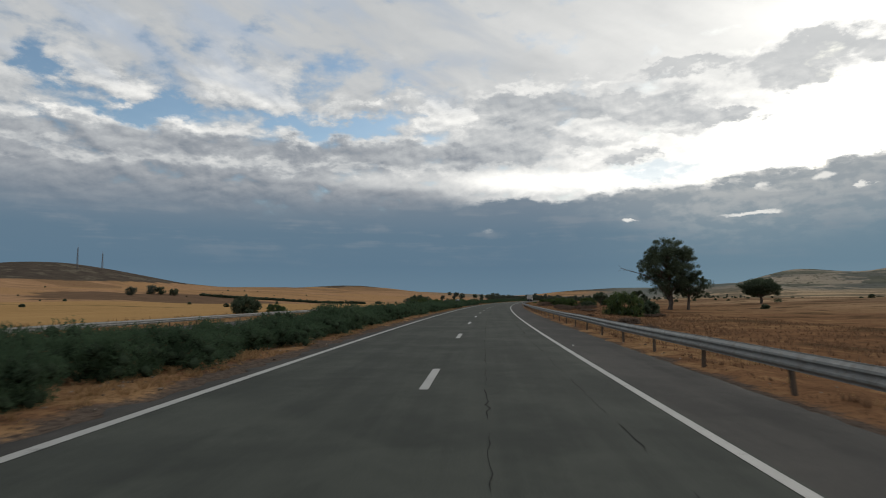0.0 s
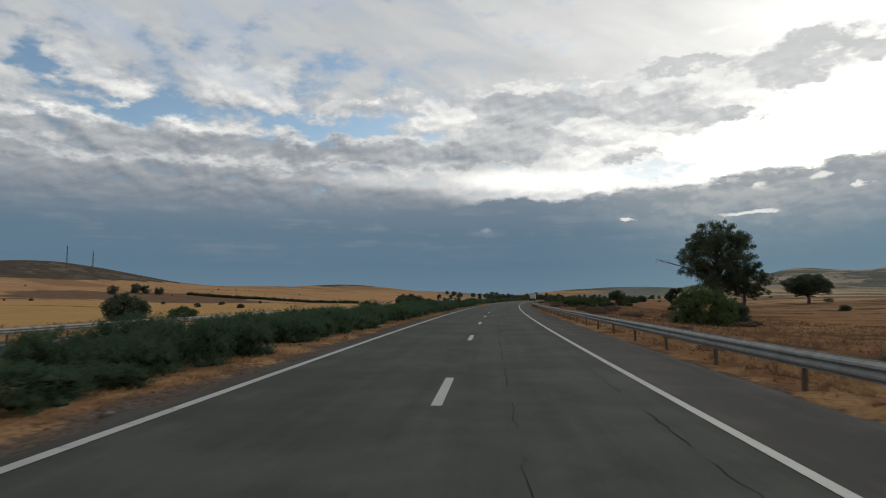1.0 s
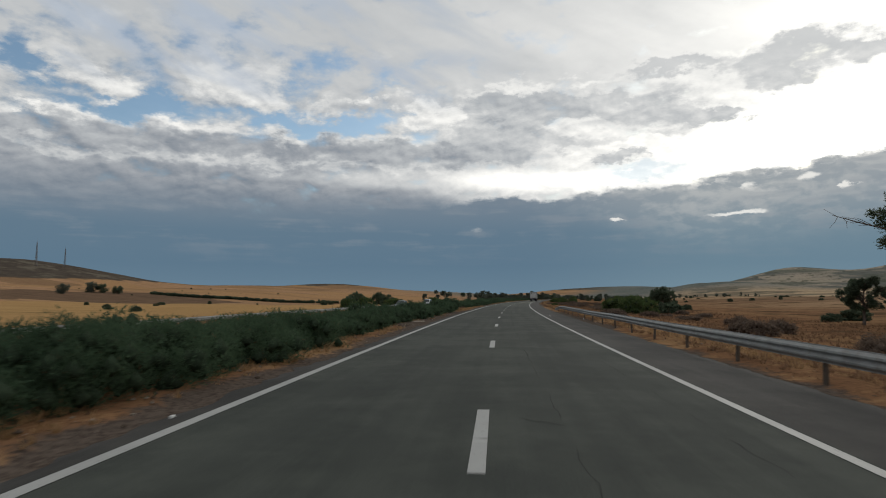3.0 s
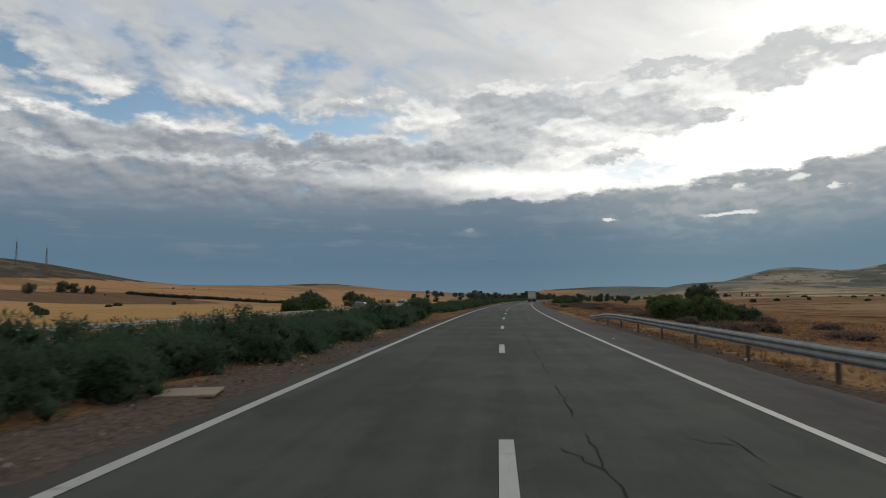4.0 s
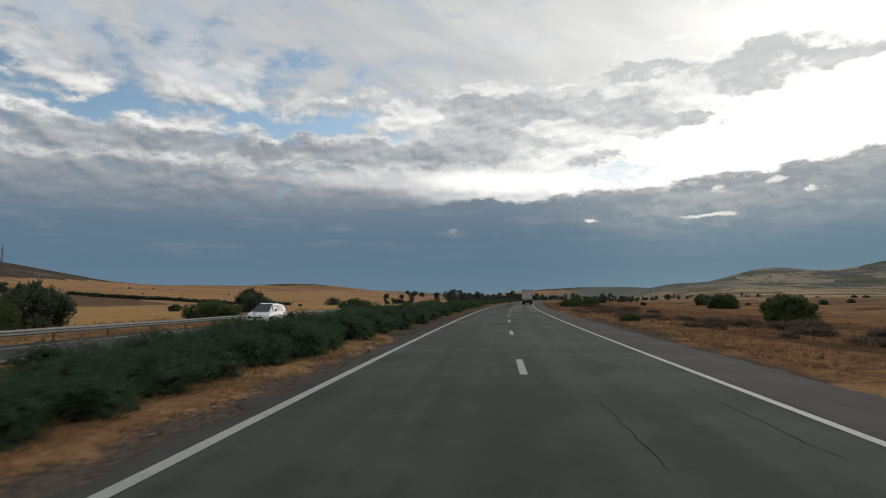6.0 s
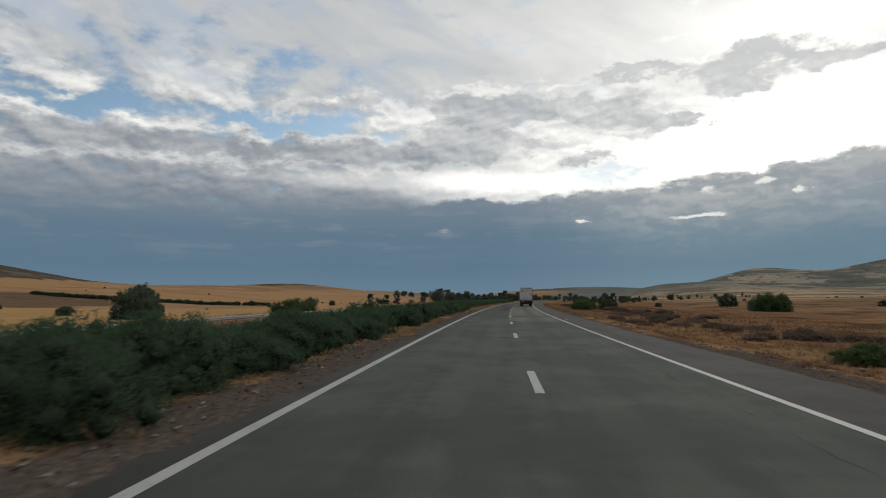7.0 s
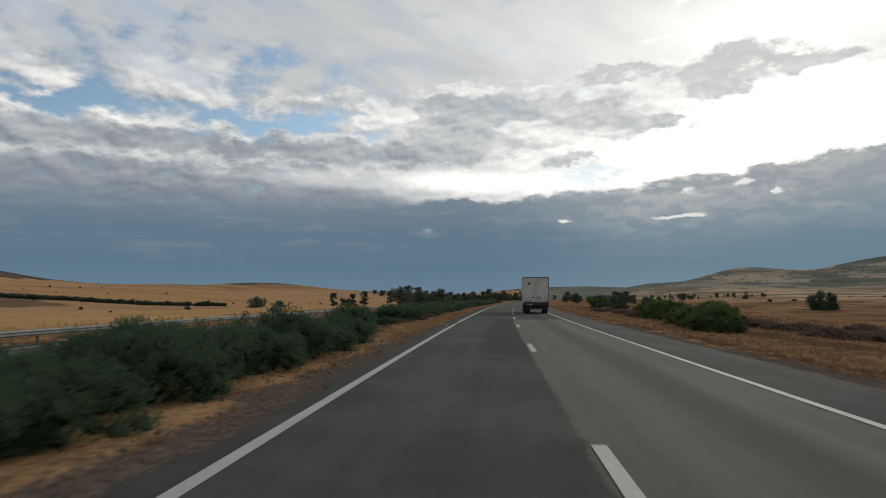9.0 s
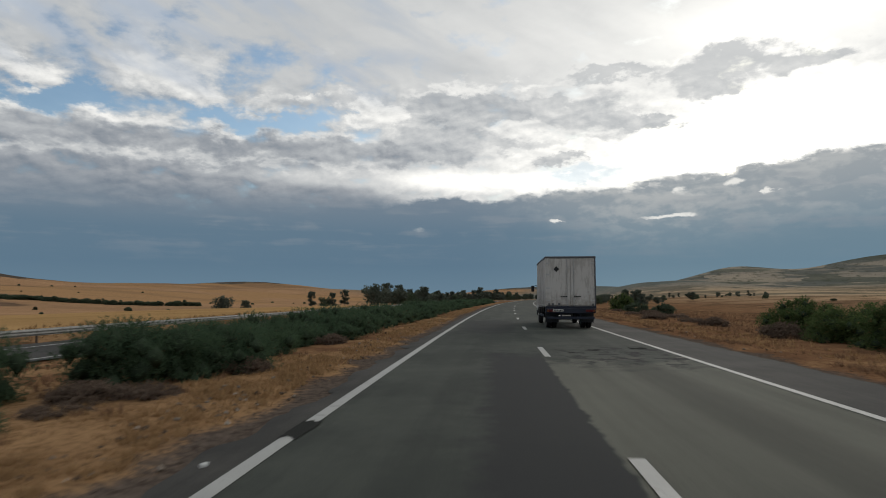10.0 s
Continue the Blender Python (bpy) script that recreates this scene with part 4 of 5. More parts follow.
# ---------- trees ----------
def tree(name, label, x, y, z, height, crown_w, seed, mat, trunk_r, count, leaf, bole=0.3, lean=0.0, forks=7, flat=0.75, group="", category="tree", clumps=4, bare=(), fill=0, crown=(0.28, 1.0), rim=0):
    """A tapered, forked trunk with limbs, and a crown of leaf clumps round the limb ends."""
    rng = np.random.default_rng(seed)
    top = Vector((lean * height, 0, height * 0.78))
    spine = [Vector((0, 0, -0.3)), Vector((0.02 * height, 0, height * bole * 0.6)), Vector((lean * height * 0.5, 0.02 * height, height * 0.5)), top]
    pieces = [tube(spine, [trunk_r * 1.25, trunk_r, trunk_r * 0.6, trunk_r * 0.12], 10)]
    centres = [top]
    sizes = [crown_w * 0.10]
    for i in range(forks):
        a = 2 * math.pi * i / forks + rng.uniform(-0.4, 0.4)
        u = bole + (0.80 - bole) * (i + rng.random()) / forks
        b = Vector((lean * height * u * 0.7, 0, height * u))
        reach = crown_w * 0.5 * rng.uniform(0.6, 0.98) * (1.0 - 0.55 * max(0, u - 0.45) / 0.55)
        tip = b + Vector((math.cos(a) * reach, math.sin(a) * reach, height * rng.uniform(0.06, 0.24) * (1.0 - 0.75 * u)))
        mid = b.lerp(tip, 0.5) + Vector((0, 0, height * rng.uniform(0.0, 0.05)))
        r = trunk_r * (0.55 - 0.35 * u)
        pieces.append(tube([b, mid, tip], [r, r * 0.6, r * 0.18], 7))
        for _ in range(clumps):
            c = b.lerp(tip, rng.uniform(0.55, 1.08)) + Vector(rng.normal(size=3)) * crown_w * 0.075
            pieces.append(tube([b.lerp(tip, 0.5), b.lerp(tip, 0.75).lerp(c, 0.5), c], [r * 0.4, r * 0.22, r * 0.06], 5))
            centres.append(c)
            sizes.append(crown_w * rng.uniform(0.07, 0.15))
    z0, z1 = crown[0] * height, crown[1] * height
    for _ in range(fill):
        d = rng.normal(size=3)
        d /= np.linalg.norm(d)
        r = rng.uniform(0.45, 0.92)
        narrow = 1.0 if d[2] < 0.2 else 1.0 - 0.25 * d[2]
        c = Vector((lean * height * 0.6 + d[0] * r * crown_w * 0.46 * narrow, d[1] * r * crown_w * 0.46 * narrow, (z0 + z1) / 2 + d[2] * r * (z1 - z0) * 0.47))
        b = Vector((lean * c.z * 0.7, 0, max(height * bole, c.z - 0.32 * math.hypot(c.x, c.y) - 0.08 * height)))
        mid = b.lerp(c, 0.55) + Vector((0, 0, 0.03 * height))
        pieces.append(tube([b, mid, c], [trunk_r * 0.22, trunk_r * 0.12, 0.015], 5))
        centres.append(c)
        sizes.append(crown_w * rng.uniform(0.055, 0.115))
    for _ in range(rim):                   # small tufts that stand out of the outline
        d = rng.normal(size=3)
        d /= np.linalg.norm(d)
        r = rng.uniform(0.88, 1.06)
        narrow = 1.0 if d[2] < 0.2 else 1.0 - 0.25 * d[2]
        c = Vector((lean * height * 0.6 + d[0] * r * crown_w * 0.46 * narrow, d[1] * r * crown_w * 0.46 * narrow, (z0 + z1) / 2 + d[2] * r * (z1 - z0) * 0.47))
        b = Vector((c.x * 0.72, c.y * 0.72, c.z - 0.03 * height if d[2] > -0.3 else c.z + 0.06 * height))
        pieces.append(tube([b, b.lerp(c, 0.5) + Vector((0, 0, 0.02 * height)), c], [0.05, 0.03, 0.012], 4))
        centres.append(c)
        sizes.append(crown_w * rng.uniform(0.03, 0.065))
    for ang, u, ln, rise in bare:
        b = Vector((0, 0, height * u))
        d = Vector((math.cos(ang), math.sin(ang), rise))
        flat_d = Vector((d.x, d.y, 0))
        tip = b + d * ln
        path = [b + flat_d * ln * u + Vector((0, 0, rise * ln * v)) for u, v in ((0, 0), (0.09, 0.26), (0.27, 0.56), (0.52, 0.80), (0.78, 0.90), (1.0, 1.0))]
        pieces.append(tube(path, [trunk_r * 0.42, trunk_r * 0.34, trunk_r * 0.25, trunk_r * 0.17, 0.05, 0.015], 6))
        for k in range(12):
            q = path[3].lerp(tip, k / 12.0)
            e = q + Vector(rng.normal(size=3)) * 0.75 + d * rng.uniform(0.3, 1.2)
            pieces.append(tube([q, q.lerp(e, 0.5) + Vector(rng.normal(size=3)) * 0.12, e], [0.035, 0.02, 0.008], 4))
    v, f = merged(pieces)
    root = tagged(new(name), label, category, group)
    root.matrix_basis = pose(x, y, z)
    part("trunk", mesh_of("trunk", v, f, M_BARK, True), root)
    part("crown", leaves("crown", centres, sizes, count, leaf, mat, rng, flat, 0.42, 0.55, weight=1.5), root)
    return root


def tree_at(name, label, s, lat, *args, **kw):
    x, y = along(s, lat)
    return tree(name, label, float(x), float(y), level(s, lat), *args, **kw)


tree_at("eucalyptus_tree", "tall dark eucalyptus with a forked trunk and bare side limb", 127.5, 37.0, 15.6, 13.2, 61, M_OLIVE, 0.52, 66000, 0.24, 0.16, -0.02, 6, 0.95,
        bare=((3.05, 0.12, 10.2, 0.70),), clumps=2, fill=105, crown=(0.17, 1.0), rim=120)
tree_at("eucalyptus_tree", "slender dark eucalyptus leaning away from a taller one", 127.0, 40.6, 8.8, 8.0, 62, M_OLIVE, 0.28, 22000, 0.22, 0.3, 0.08, 5, 0.9, clumps=2, fill=44, crown=(0.22, 0.97), rim=46)
tree_at("spreading_tree", "broad dark round-crowned tree in a dry field", 190.0, 77.0, 8.2, 13.0, 63, M_OLIVE, 0.40, 38000, 0.32, 0.2, 0.0, 10, 0.6, fill=80, crown=(0.24, 0.98))
tree_at("small_tree", "small dark tree leaning in rust-coloured grass", 132.0, 31.0, 4.3, 4.2, 64, M_OLIVE, 0.13, 14000, 0.17, 0.28, 0.05, 4, 0.9, fill=46, clumps=1, crown=(0.26, 1.0), rim=26)

tree_at("small_tree", "small dark round tree among low bushes", 208.0, 31.0, 4.8, 6.0, 67, M_OLIVE, 0.16, 20000, 0.18, 0.25, 0.02, 4, 0.9, fill=70, clumps=1, crown=(0.26, 1.0), rim=34)

# lone bushes beside the road: kind, s, lat, scale, height factor
for kind, s, lat, scale, tall in (
        (GREEN[0], 72, 17.6, 1.5, 0.95), (OLIVE[0], 78, 22.0, 1.1, 0.95), (GREEN[1], 277.6, 9.9, 0.95, 0.72), (GREEN[0], 281.2, 10.4, 0.95, 0.70), (GREEN[1], 285.4, 10.6, 0.9, 0.72), (GREEN[2], 288.6, 12.0, 0.75, 0.75),
        (GREEN[0], 295.8, 12.4, 1.0, 0.78), (GREEN[2], 299.6, 12.8, 0.95, 0.80), (GREEN[1], 303.8, 12.6, 1.1, 0.85), (GREEN[0], 297.5, 16.5, 1.1, 0.8), (OLIVE[0], 348, 17.5, 0.9, 0.75), (OLIVE[1], 356, 16.0, 0.9, 0.8), (GREEN[1], 373, 17.0, 1.3, 1.1),
        (GREEN[1], 205.5, 8.7, 0.6, 0.5), (GREEN[2], 304, 46.0, 1.6, 1.0), (GREEN[1], 230, 29.5, 1.5, 1.0), (GREEN[0], 222, 27.0, 1.4, 0.9), (OLIVE[1], 211, 33.0, 1.2, 0.9), (OLIVE[2], 196, 33.0, 0.8, 0.6),
        (OLIVE[1], 366, 56.5, 1.5, 1.2), (OLIVE[1], 311, 47.0, 1.6, 0.9), (OLIVE[2], 143, 36.0, 1.2, 0.45), (OLIVE[1], 170, 24.0, 1.2, 0.7), (GREEN[0], 164.5, 15.6, 1.1, 0.85), (GREEN[2], 160.5, 15.2, 1.1, 0.95), (GREEN[1], 157, 16.2, 1.2, 1.0), (GREEN[0], 161, 18.6, 1.2, 0.9), (GREEN[1], 168, 18.6, 1.0, 0.9),
        (OLIVE[0], 72.5, -32.5, 1.3, 0.9), (GREEN[1], 79.5, -31.0, 1.0, 0.65), (OLIVE[0], 199, -32.5, 1.5, 1.0), (OLIVE[1], 247, -38.5, 1.4, 1.1), (OLIVE[0], 255, -43.0, 1.6, 1.1),
        (GREEN[0], 190, -28.0, 1.1, 0.9), (GREEN[1], 184, -29.5, 1.2, 0.8), (OLIVE[2], 188, -31.0, 1.1, 0.9), (GREEN[2], 263, -27.5, 1.4, 0.7), (GREEN[2], 215, -28.0, 1.3, 0.7)):
    plant(kind, s, lat, scale, s * 37 % 360, tall)


# ---------- lorry ----------
def wheel(parent, x, y, r, w, name="wheel", rim_mat=None):
    """A wheel at rest: tyre with a tread groove, dished rim, hub."""
    root = part(name, wheel_tyre(r, w), parent)
    root.matrix_basis = pose(x, y, r, 0, 90, 0)
    bm = rod((0, 0, -w * 0.42), (0, 0, w * 0.42), r * 0.58, r * 0.58, 24)
    rod((0, 0, -w * 0.5), (0, 0, w * 0.5), r * 0.2, r * 0.2, 12, bm)
    for k in range(6):
        a = k * math.pi / 3
        rod((math.cos(a) * r * 0.38, math.sin(a) * r * 0.38, -w * 0.46), (math.cos(a) * r * 0.38, math.sin(a) * r * 0.38, w * 0.46), r * 0.07, None, 6, bm)
    part("rim", bm, root, mat=rim_mat or M_RIM)
    return root


def wheel_tyre(r, w):
    prof = [(0.56, -0.42), (0.62, -0.5), (0.9, -0.5), (0.985, -0.4), (1.0, -0.3), (1.0, -0.06), (0.965, -0.04), (0.965, 0.04), (1.0, 0.06), (1.0, 0.3), (0.985, 0.4), (0.9, 0.5), (0.62, 0.5), (0.56, 0.42)]
    n = 28
    verts = [(p * r * math.cos(2 * math.pi * k / n), p * r * math.sin(2 * math.pi * k / n), q * w) for k in range(n) for p, q in prof]
    m = len(prof)
    faces = [(k * m + j, k * m + (j + 1) % m, ((k + 1) % n) * m + (j + 1) % m, ((k + 1) % n) * m + j) for k in range(n) for j in range(m)]
    return mesh_of("tyre", verts, faces, M_RUBBER, True)


def lorry(s, lat):
    """Box lorry; its own y runs ahead, origin on the road under the tail."""
    root = tagged(new("box_lorry"), "box lorry with a grimy white cargo body and dark tail", "lorry")
    x, y = along(s, lat)
    root.matrix_basis = pose(x, y, 0.0, 0, 0, -math.degrees(float(heading(s))))
    W, Z0, Z1, LEN = 1.2, 1.05, 3.46, 6.6
    body = part("cargo_body", block((-W + 0.01, 0.05, Z0), (W - 0.01, LEN, Z1 - 0.02), 0.02), root, "grimy white panelled cargo body", M_BOX)
    for k in range(1, 9):
        for sx in (-1, 1):
            part("side_rib", block((sx * W - 0.012, k * 0.72 - 0.02, Z0 + 0.1), (sx * W + 0.012, k * 0.72 + 0.02, Z1 - 0.12), 0.004), body, mat=M_BOX)
    part("corner_trim", block((-W - 0.005, -0.01, Z0), (-W + 0.06, 0.09, Z1), 0.01), root, mat=M_BOX)
    part("corner_trim", block((W - 0.06, -0.01, Z0), (W + 0.005, 0.09, Z1), 0.01), root, mat=M_TRIM)
    part("roof_edge", block((-W - 0.01, -0.02, Z1 - 0.07), (W + 0.01, LEN + 0.02, Z1 + 0.02), 0.012), root, "dark grey roof edge", M_TRIM)
    part("sill", block((-W, -0.02, Z0 - 0.06), (W, 0.12, Z0 + 0.03), 0.01), root, mat=M_CHASSIS)
    for sx in (-1, 1):
        a, b = sorted((sx * 0.012, sx * (W - 0.065)))
        door = part("rear_door", block((a, -0.005, Z0 + 0.06), (b, 0.045, Z1 - 0.08), 0.012), root, "grimy white rear door", M_BOX)
        part("lock_bar", rod((sx * 0.16, -0.035, Z0 + 0.04), (sx * 0.16, -0.035, Z1 - 0.1), 0.014, None, 8), door, mat=M_RIM)
        part("handle", block((min(sx * 0.16, sx * 0.48), -0.06, Z0 + 0.48), (max(sx * 0.16, sx * 0.48), -0.035, Z0 + 0.52), 0.006), door, mat=M_BLACK)
        for z in (1.35, 1.95, 2.6, 3.15):
            a, b = sorted((sx * (W - 0.22), sx * (W - 0.05)))
            part("hinge", block((a, -0.025, z - 0.03), (b, 0.0, z + 0.03), 0.006), door, mat=M_RIM)
    part("hazard_diamond", diamond(-0.66, 2.86, 0.10), root, "small black diamond sign", M_BLACK)
    for px, pz in ((-1.02, 1.17), (-0.85, 1.17), (-0.55, 1.18), (1.05, 1.16)):
        part("marker_plate", block((px - 0.05, -0.03, pz - 0.05), (px + 0.05, -0.004, pz + 0.05), 0.006), root, mat=M_TRIM)
    # underside
    part("chassis", block((-0.42, 0.1, 0.72), (0.42, LEN + 1.6, 0.98), 0.02), root, mat=M_CHASSIS)
    part("tail_beam", block((-W + 0.02, -0.04, 0.74), (W - 0.02, 0.18, 0.98), 0.02), root, "dark blue tail beam", M_CHASSIS)
    bumper = part("under_run_bar", block((-W + 0.08, 0.0, 0.46), (W - 0.08, 0.09, 0.58), 0.015), root, mat=M_CHASSIS)
    for sx in (-0.45, 0.45):
        part("hanger", block((sx - 0.04, 0.02, 0.55), (sx + 0.04, 0.08, 0.78), 0.006), bumper, mat=M_CHASSIS)
    for sx in (-1, 1):
        a, b = sorted((sx * 0.52, sx * (W - 0.04)))
        part("mudflap", block((a, 0.62, 0.28), (b, 0.66, 0.95), 0.006), root, mat=M_BLACK)
        a, b = sorted((sx * 0.70, sx * 1.05))
        lamp = part("tail_lamp", block((a, -0.075, 0.80), (b, -0.035, 0.92), 0.012), root, "red tail lamp cluster", M_RED)
        a, b = sorted((sx * 1.055, sx * 1.14))
        part("indicator", block((a, -0.075, 0.80), (b, -0.035, 0.92), 0.01), lamp, mat=M_AMBER)
        wheel(root, sx * 0.98, 1.25, 0.48, 0.24)
        wheel(root, sx * 0.70, 1.25, 0.48, 0.24)
        wheel(root, sx * 0.98, 6.95, 0.48, 0.26)
        a, b = sorted((sx * 0.55, sx * 1.17))
        part("mudguard", guard_arch(a, b, 1.25, 0.48, 0.58), root, mat=M_BLACK)
        part("side_guard", block((sx * 1.1 - 0.02, 2.2, 0.5), (sx * 1.1 + 0.02, 5.6, 0.62), 0.01), root, mat=M_CHASSIS)
    part("axle", rod((-1.0, 1.25, 0.48), (1.0, 1.25, 0.48), 0.09, None, 12), root, mat=M_CHASSIS)
    part("number_plate", block((-0.86, -0.075, 0.83), (-0.36, -0.045, 0.93), 0.004), root, "worn pale number plate", M_PLATE)
    for k in range(6):
        part("plate_bar", block((-0.82 + k * 0.075, -0.079, 0.855), (-0.82 + k * 0.075 + 0.05, -0.076, 0.905)), root, mat=M_BLACK)
    part("exhaust", rod((0.85, 2.6, 0.42), (1.28, 2.5, 0.42), 0.05, 0.05, 10), root, mat=M_BLACK)
    part("fuel_tank", block((0.6, 3.0, 0.42), (1.12, 4.2, 0.9), 0.06), root, mat=M_CHASSIS)
    # cab
    cab = part("cab", block((-1.1, LEN + 0.25, 0.62), (1.1, LEN + 2.0, 2.55), 0.16, None, 3), root, "pale lorry cab ahead of the cargo body", M_CABBLUE)
    part("windscreen", block((-0.98, LEN + 1.96, 1.55), (0.98, LEN + 2.015, 2.35), 0.02), cab, mat=M_GLASS)
    part("cab_bumper", block((-1.12, LEN + 1.85, 0.42), (1.12, LEN + 2.1, 0.78), 0.04), cab, mat=M_BLACK)
    for sx in (-1, 1):
        part("side_window", block((sx * 1.075 - 0.03, LEN + 0.9, 1.6), (sx * 1.075 + 0.03, LEN + 1.8, 2.3), 0.02), cab, mat=M_GLASS)
        m = part("wing_mirror", block((sx * 1.36 - 0.09, LEN + 1.72, 1.85), (sx * 1.36 + 0.09, LEN + 1.82, 2.22), 0.035), root, "black wing mirror", M_BLACK)
        part("mirror_arm", rod((sx * 1.05, LEN + 1.75, 2.28), (sx * 1.36, LEN + 1.77, 2.15), 0.015, None, 6), m, mat=M_BLACK)
    return root


def diamond(cx, cz, r):
    bm = block((-r, -0.012, -r), (r, 0.0, r), 0.006)
    bmesh.ops.transform(bm, matrix=pose(cx, -0.008, cz, 0, 45, 0), verts=bm.verts)
    return bm


def guard_arch(x0, x1, y, z, r):
    verts, faces = [], []
    n = 12
    for k in range(n + 1):
        a = math.pi * k / n
        for rr in (r, r + 0.02):
            for xx in (x0, x1):
                verts.append((xx, y + math.cos(a) * rr, z + math.sin(a) * rr))
    for k in range(n):
        i, j = k * 4, k * 4 + 4
        for a, b in ((0, 1), (1, 3), (3, 2), (2, 0)):
            faces.append((i + a, i + b, j + b, j + a))
    faces += [(0, 1, 3, 2), (n * 4, n * 4 + 2, n * 4 + 3, n * 4 + 1)]
    bm = bmesh.new()
    vs = [bm.verts.new(v) for v in verts]
    for f in faces:
        bm.faces.new([vs[i] for i in f])
    return bm


lorry(303.8, 2.2)


# ---------- cars on the opposite carriageway ----------
def car(s, lat, paint, label, length, width, height, boxy):
    """A car facing back along the road; its own y runs ahead of it."""
    root = tagged(new("car"), label, "car")
    x, y = along(s, lat)
    root.matrix_basis = pose(x, y, OPP, 0, 0, 180 - math.degrees(float(heading(s))))
    hw, L = width / 2, length / 2
    # lower body: stations along y with half width, sill, shoulder height
    stations = [(-L, 0.80, 0.42, 0.62), (-L + 0.08, 0.90, 0.30, 0.95), (-L + 0.6, 0.98, 0.22, 1.02), (-0.3 * L, 1.0, 0.20, 0.99), (0.3 * L, 1.0, 0.20, 0.95),
                (L - 0.95, 0.98, 0.22, 0.93), (L - 0.45, 0.93, 0.24, 0.86), (L - 0.10, 0.82, 0.30, 0.74), (L, 0.70, 0.36, 0.60)]
    k_h = height / 1.52
    loops = []
    for yy, wf, z0, z1 in stations:
        w, z0, z1 = hw * wf, z0 * k_h, z1 * k_h
        zm = (z0 + z1) / 2
        loops.append([(-w * 0.93, yy, z0), (-w, yy, z0 + 0.08), (-w, yy, zm + 0.1), (-w * 0.94, yy, z1 - 0.03), (-w * 0.82, yy, z1),
                      (w * 0.82, yy, z1), (w * 0.94, yy, z1 - 0.03), (w, yy, zm + 0.1), (w, yy, z0 + 0.08), (w * 0.93, yy, z0)])
    body = part("body", loft(loops), root, mat=paint)
    back = -L + 0.12 if boxy else -L + 0.28
    roof = [(back, 0.80, 0.96, 0.99), (back + (0.18 if boxy else 0.85), 0.82, 0.96, 1.40 if boxy else 1.38), (-0.22 * L, 0.84, 0.95, 1.52), (0.02 * L, 0.84, 0.94, 1.51), (0.14 * L, 0.84, 0.93, 1.45), (L - 0.92, 0.84, 0.92, 0.95)]
    loops = []
    for yy, wf, z0, z1 in roof:
        w, z0, z1 = hw * wf, z0 * k_h, z1 * k_h
        in_ = 0.76 if z1 > 1.2 * k_h else 0.95
        loops.append([(-w, yy, z0), (-w * (0.5 + in_ / 2), yy, (z0 + z1) / 2), (-w * in_, yy, z1 - 0.05), (-w * in_ * 0.85, yy, z1), (w * in_ * 0.85, yy, z1), (w * in_, yy, z1 - 0.05), (w * (0.5 + in_ / 2), yy, (z0 + z1) / 2), (w, yy, z0)])
    part("cabin", loft(loops), root, mat=paint)
    # glass, set just proud of the cabin
    glass = []
    for yy, wf, z0, z1 in roof[3:]:
        w, z1 = hw * wf * (0.70 if z1 > 1.2 else 0.86), z1 * k_h
        glass.append([(-w, yy + 0.02, z1 + 0.006), (w, yy + 0.02, z1 + 0.006), (w, yy + 0.015, z1 - 0.008), (-w, yy + 0.015, z1 - 0.008)])
    part("windscreen", loft(glass[1:]), root, "dark windscreen", M_GLASS)
    for sx in (-1, 1):
        for y0, y1, t0, t1 in ((-0.58 * L, -0.17 * L, 1.33, 1.42), (-0.13 * L, 0.20 * L, 1.42, 1.36)):
            b0 = (sx * hw * 0.845, 1.03 * k_h)
            pts = [(b0[0], y0, b0[1]), (b0[0], y1 + (0.42 if y1 > 0 else 0), b0[1]), (sx * hw * 0.72, y1, t1 * k_h), (sx * hw * 0.72, y0, t0 * k_h)]
            outer = [(p[0] + sx * 0.02, p[1], p[2]) for p in pts]
            part("side_window", loft([pts, outer]), root, "pale reflecting side window", M_GLASS)
        lamp = block((sx * hw * 0.62 - 0.17, L - 0.30, 0.62 * k_h), (sx * hw * 0.62 + 0.17, L - 0.06, 0.72 * k_h), 0.03)
        part("headlight", lamp, root, mat=M_LAMP)
        part("fog_lamp", block((sx * hw * 0.62 - 0.08, L - 0.12, 0.36 * k_h), (sx * hw * 0.62 + 0.08, L - 0.01, 0.44 * k_h), 0.02), root, mat=M_LAMP)
        m = part("wing_mirror", block((sx * hw * 1.08 - 0.09, 0.30 * L, 0.98 * k_h), (sx * hw * 1.08 + 0.09, 0.30 * L + 0.12, 1.10 * k_h), 0.03), root, mat=M_BLACK)
        part("door_handle", block((sx * hw * 1.0 - 0.015, -0.25, 0.80 * k_h), (sx * hw * 1.0 + 0.015, -0.08, 0.83 * k_h), 0.006), root, mat=M_RIM)
        part("sill_trim", block((sx * hw * 0.985 - 0.02, -L + 1.25, 0.24 * k_h), (sx * hw * 0.985 + 0.02, L - 1.25, 0.34 * k_h), 0.01), root, mat=M_BLACK)
        for yy in (-L + 0.85, L - 0.88):
            part("wheel_arch", guard_disc(sx * hw * 0.90, yy, 0.33, 0.40), root, mat=M_BLACK)
            wheel(root, sx * (hw - 0.10), yy, 0.33, 0.22)
    part("grille", block((-hw * 0.62, L - 0.10, 0.50 * k_h), (hw * 0.62, L + 0.015, 0.62 * k_h), 0.02), root, mat=M_BLACK)
    part("bumper", block((-hw * 0.86, L - 0.22, 0.24 * k_h), (hw * 0.86, L + 0.03, 0.40 * k_h), 0.05), root, mat=M_BLACK)
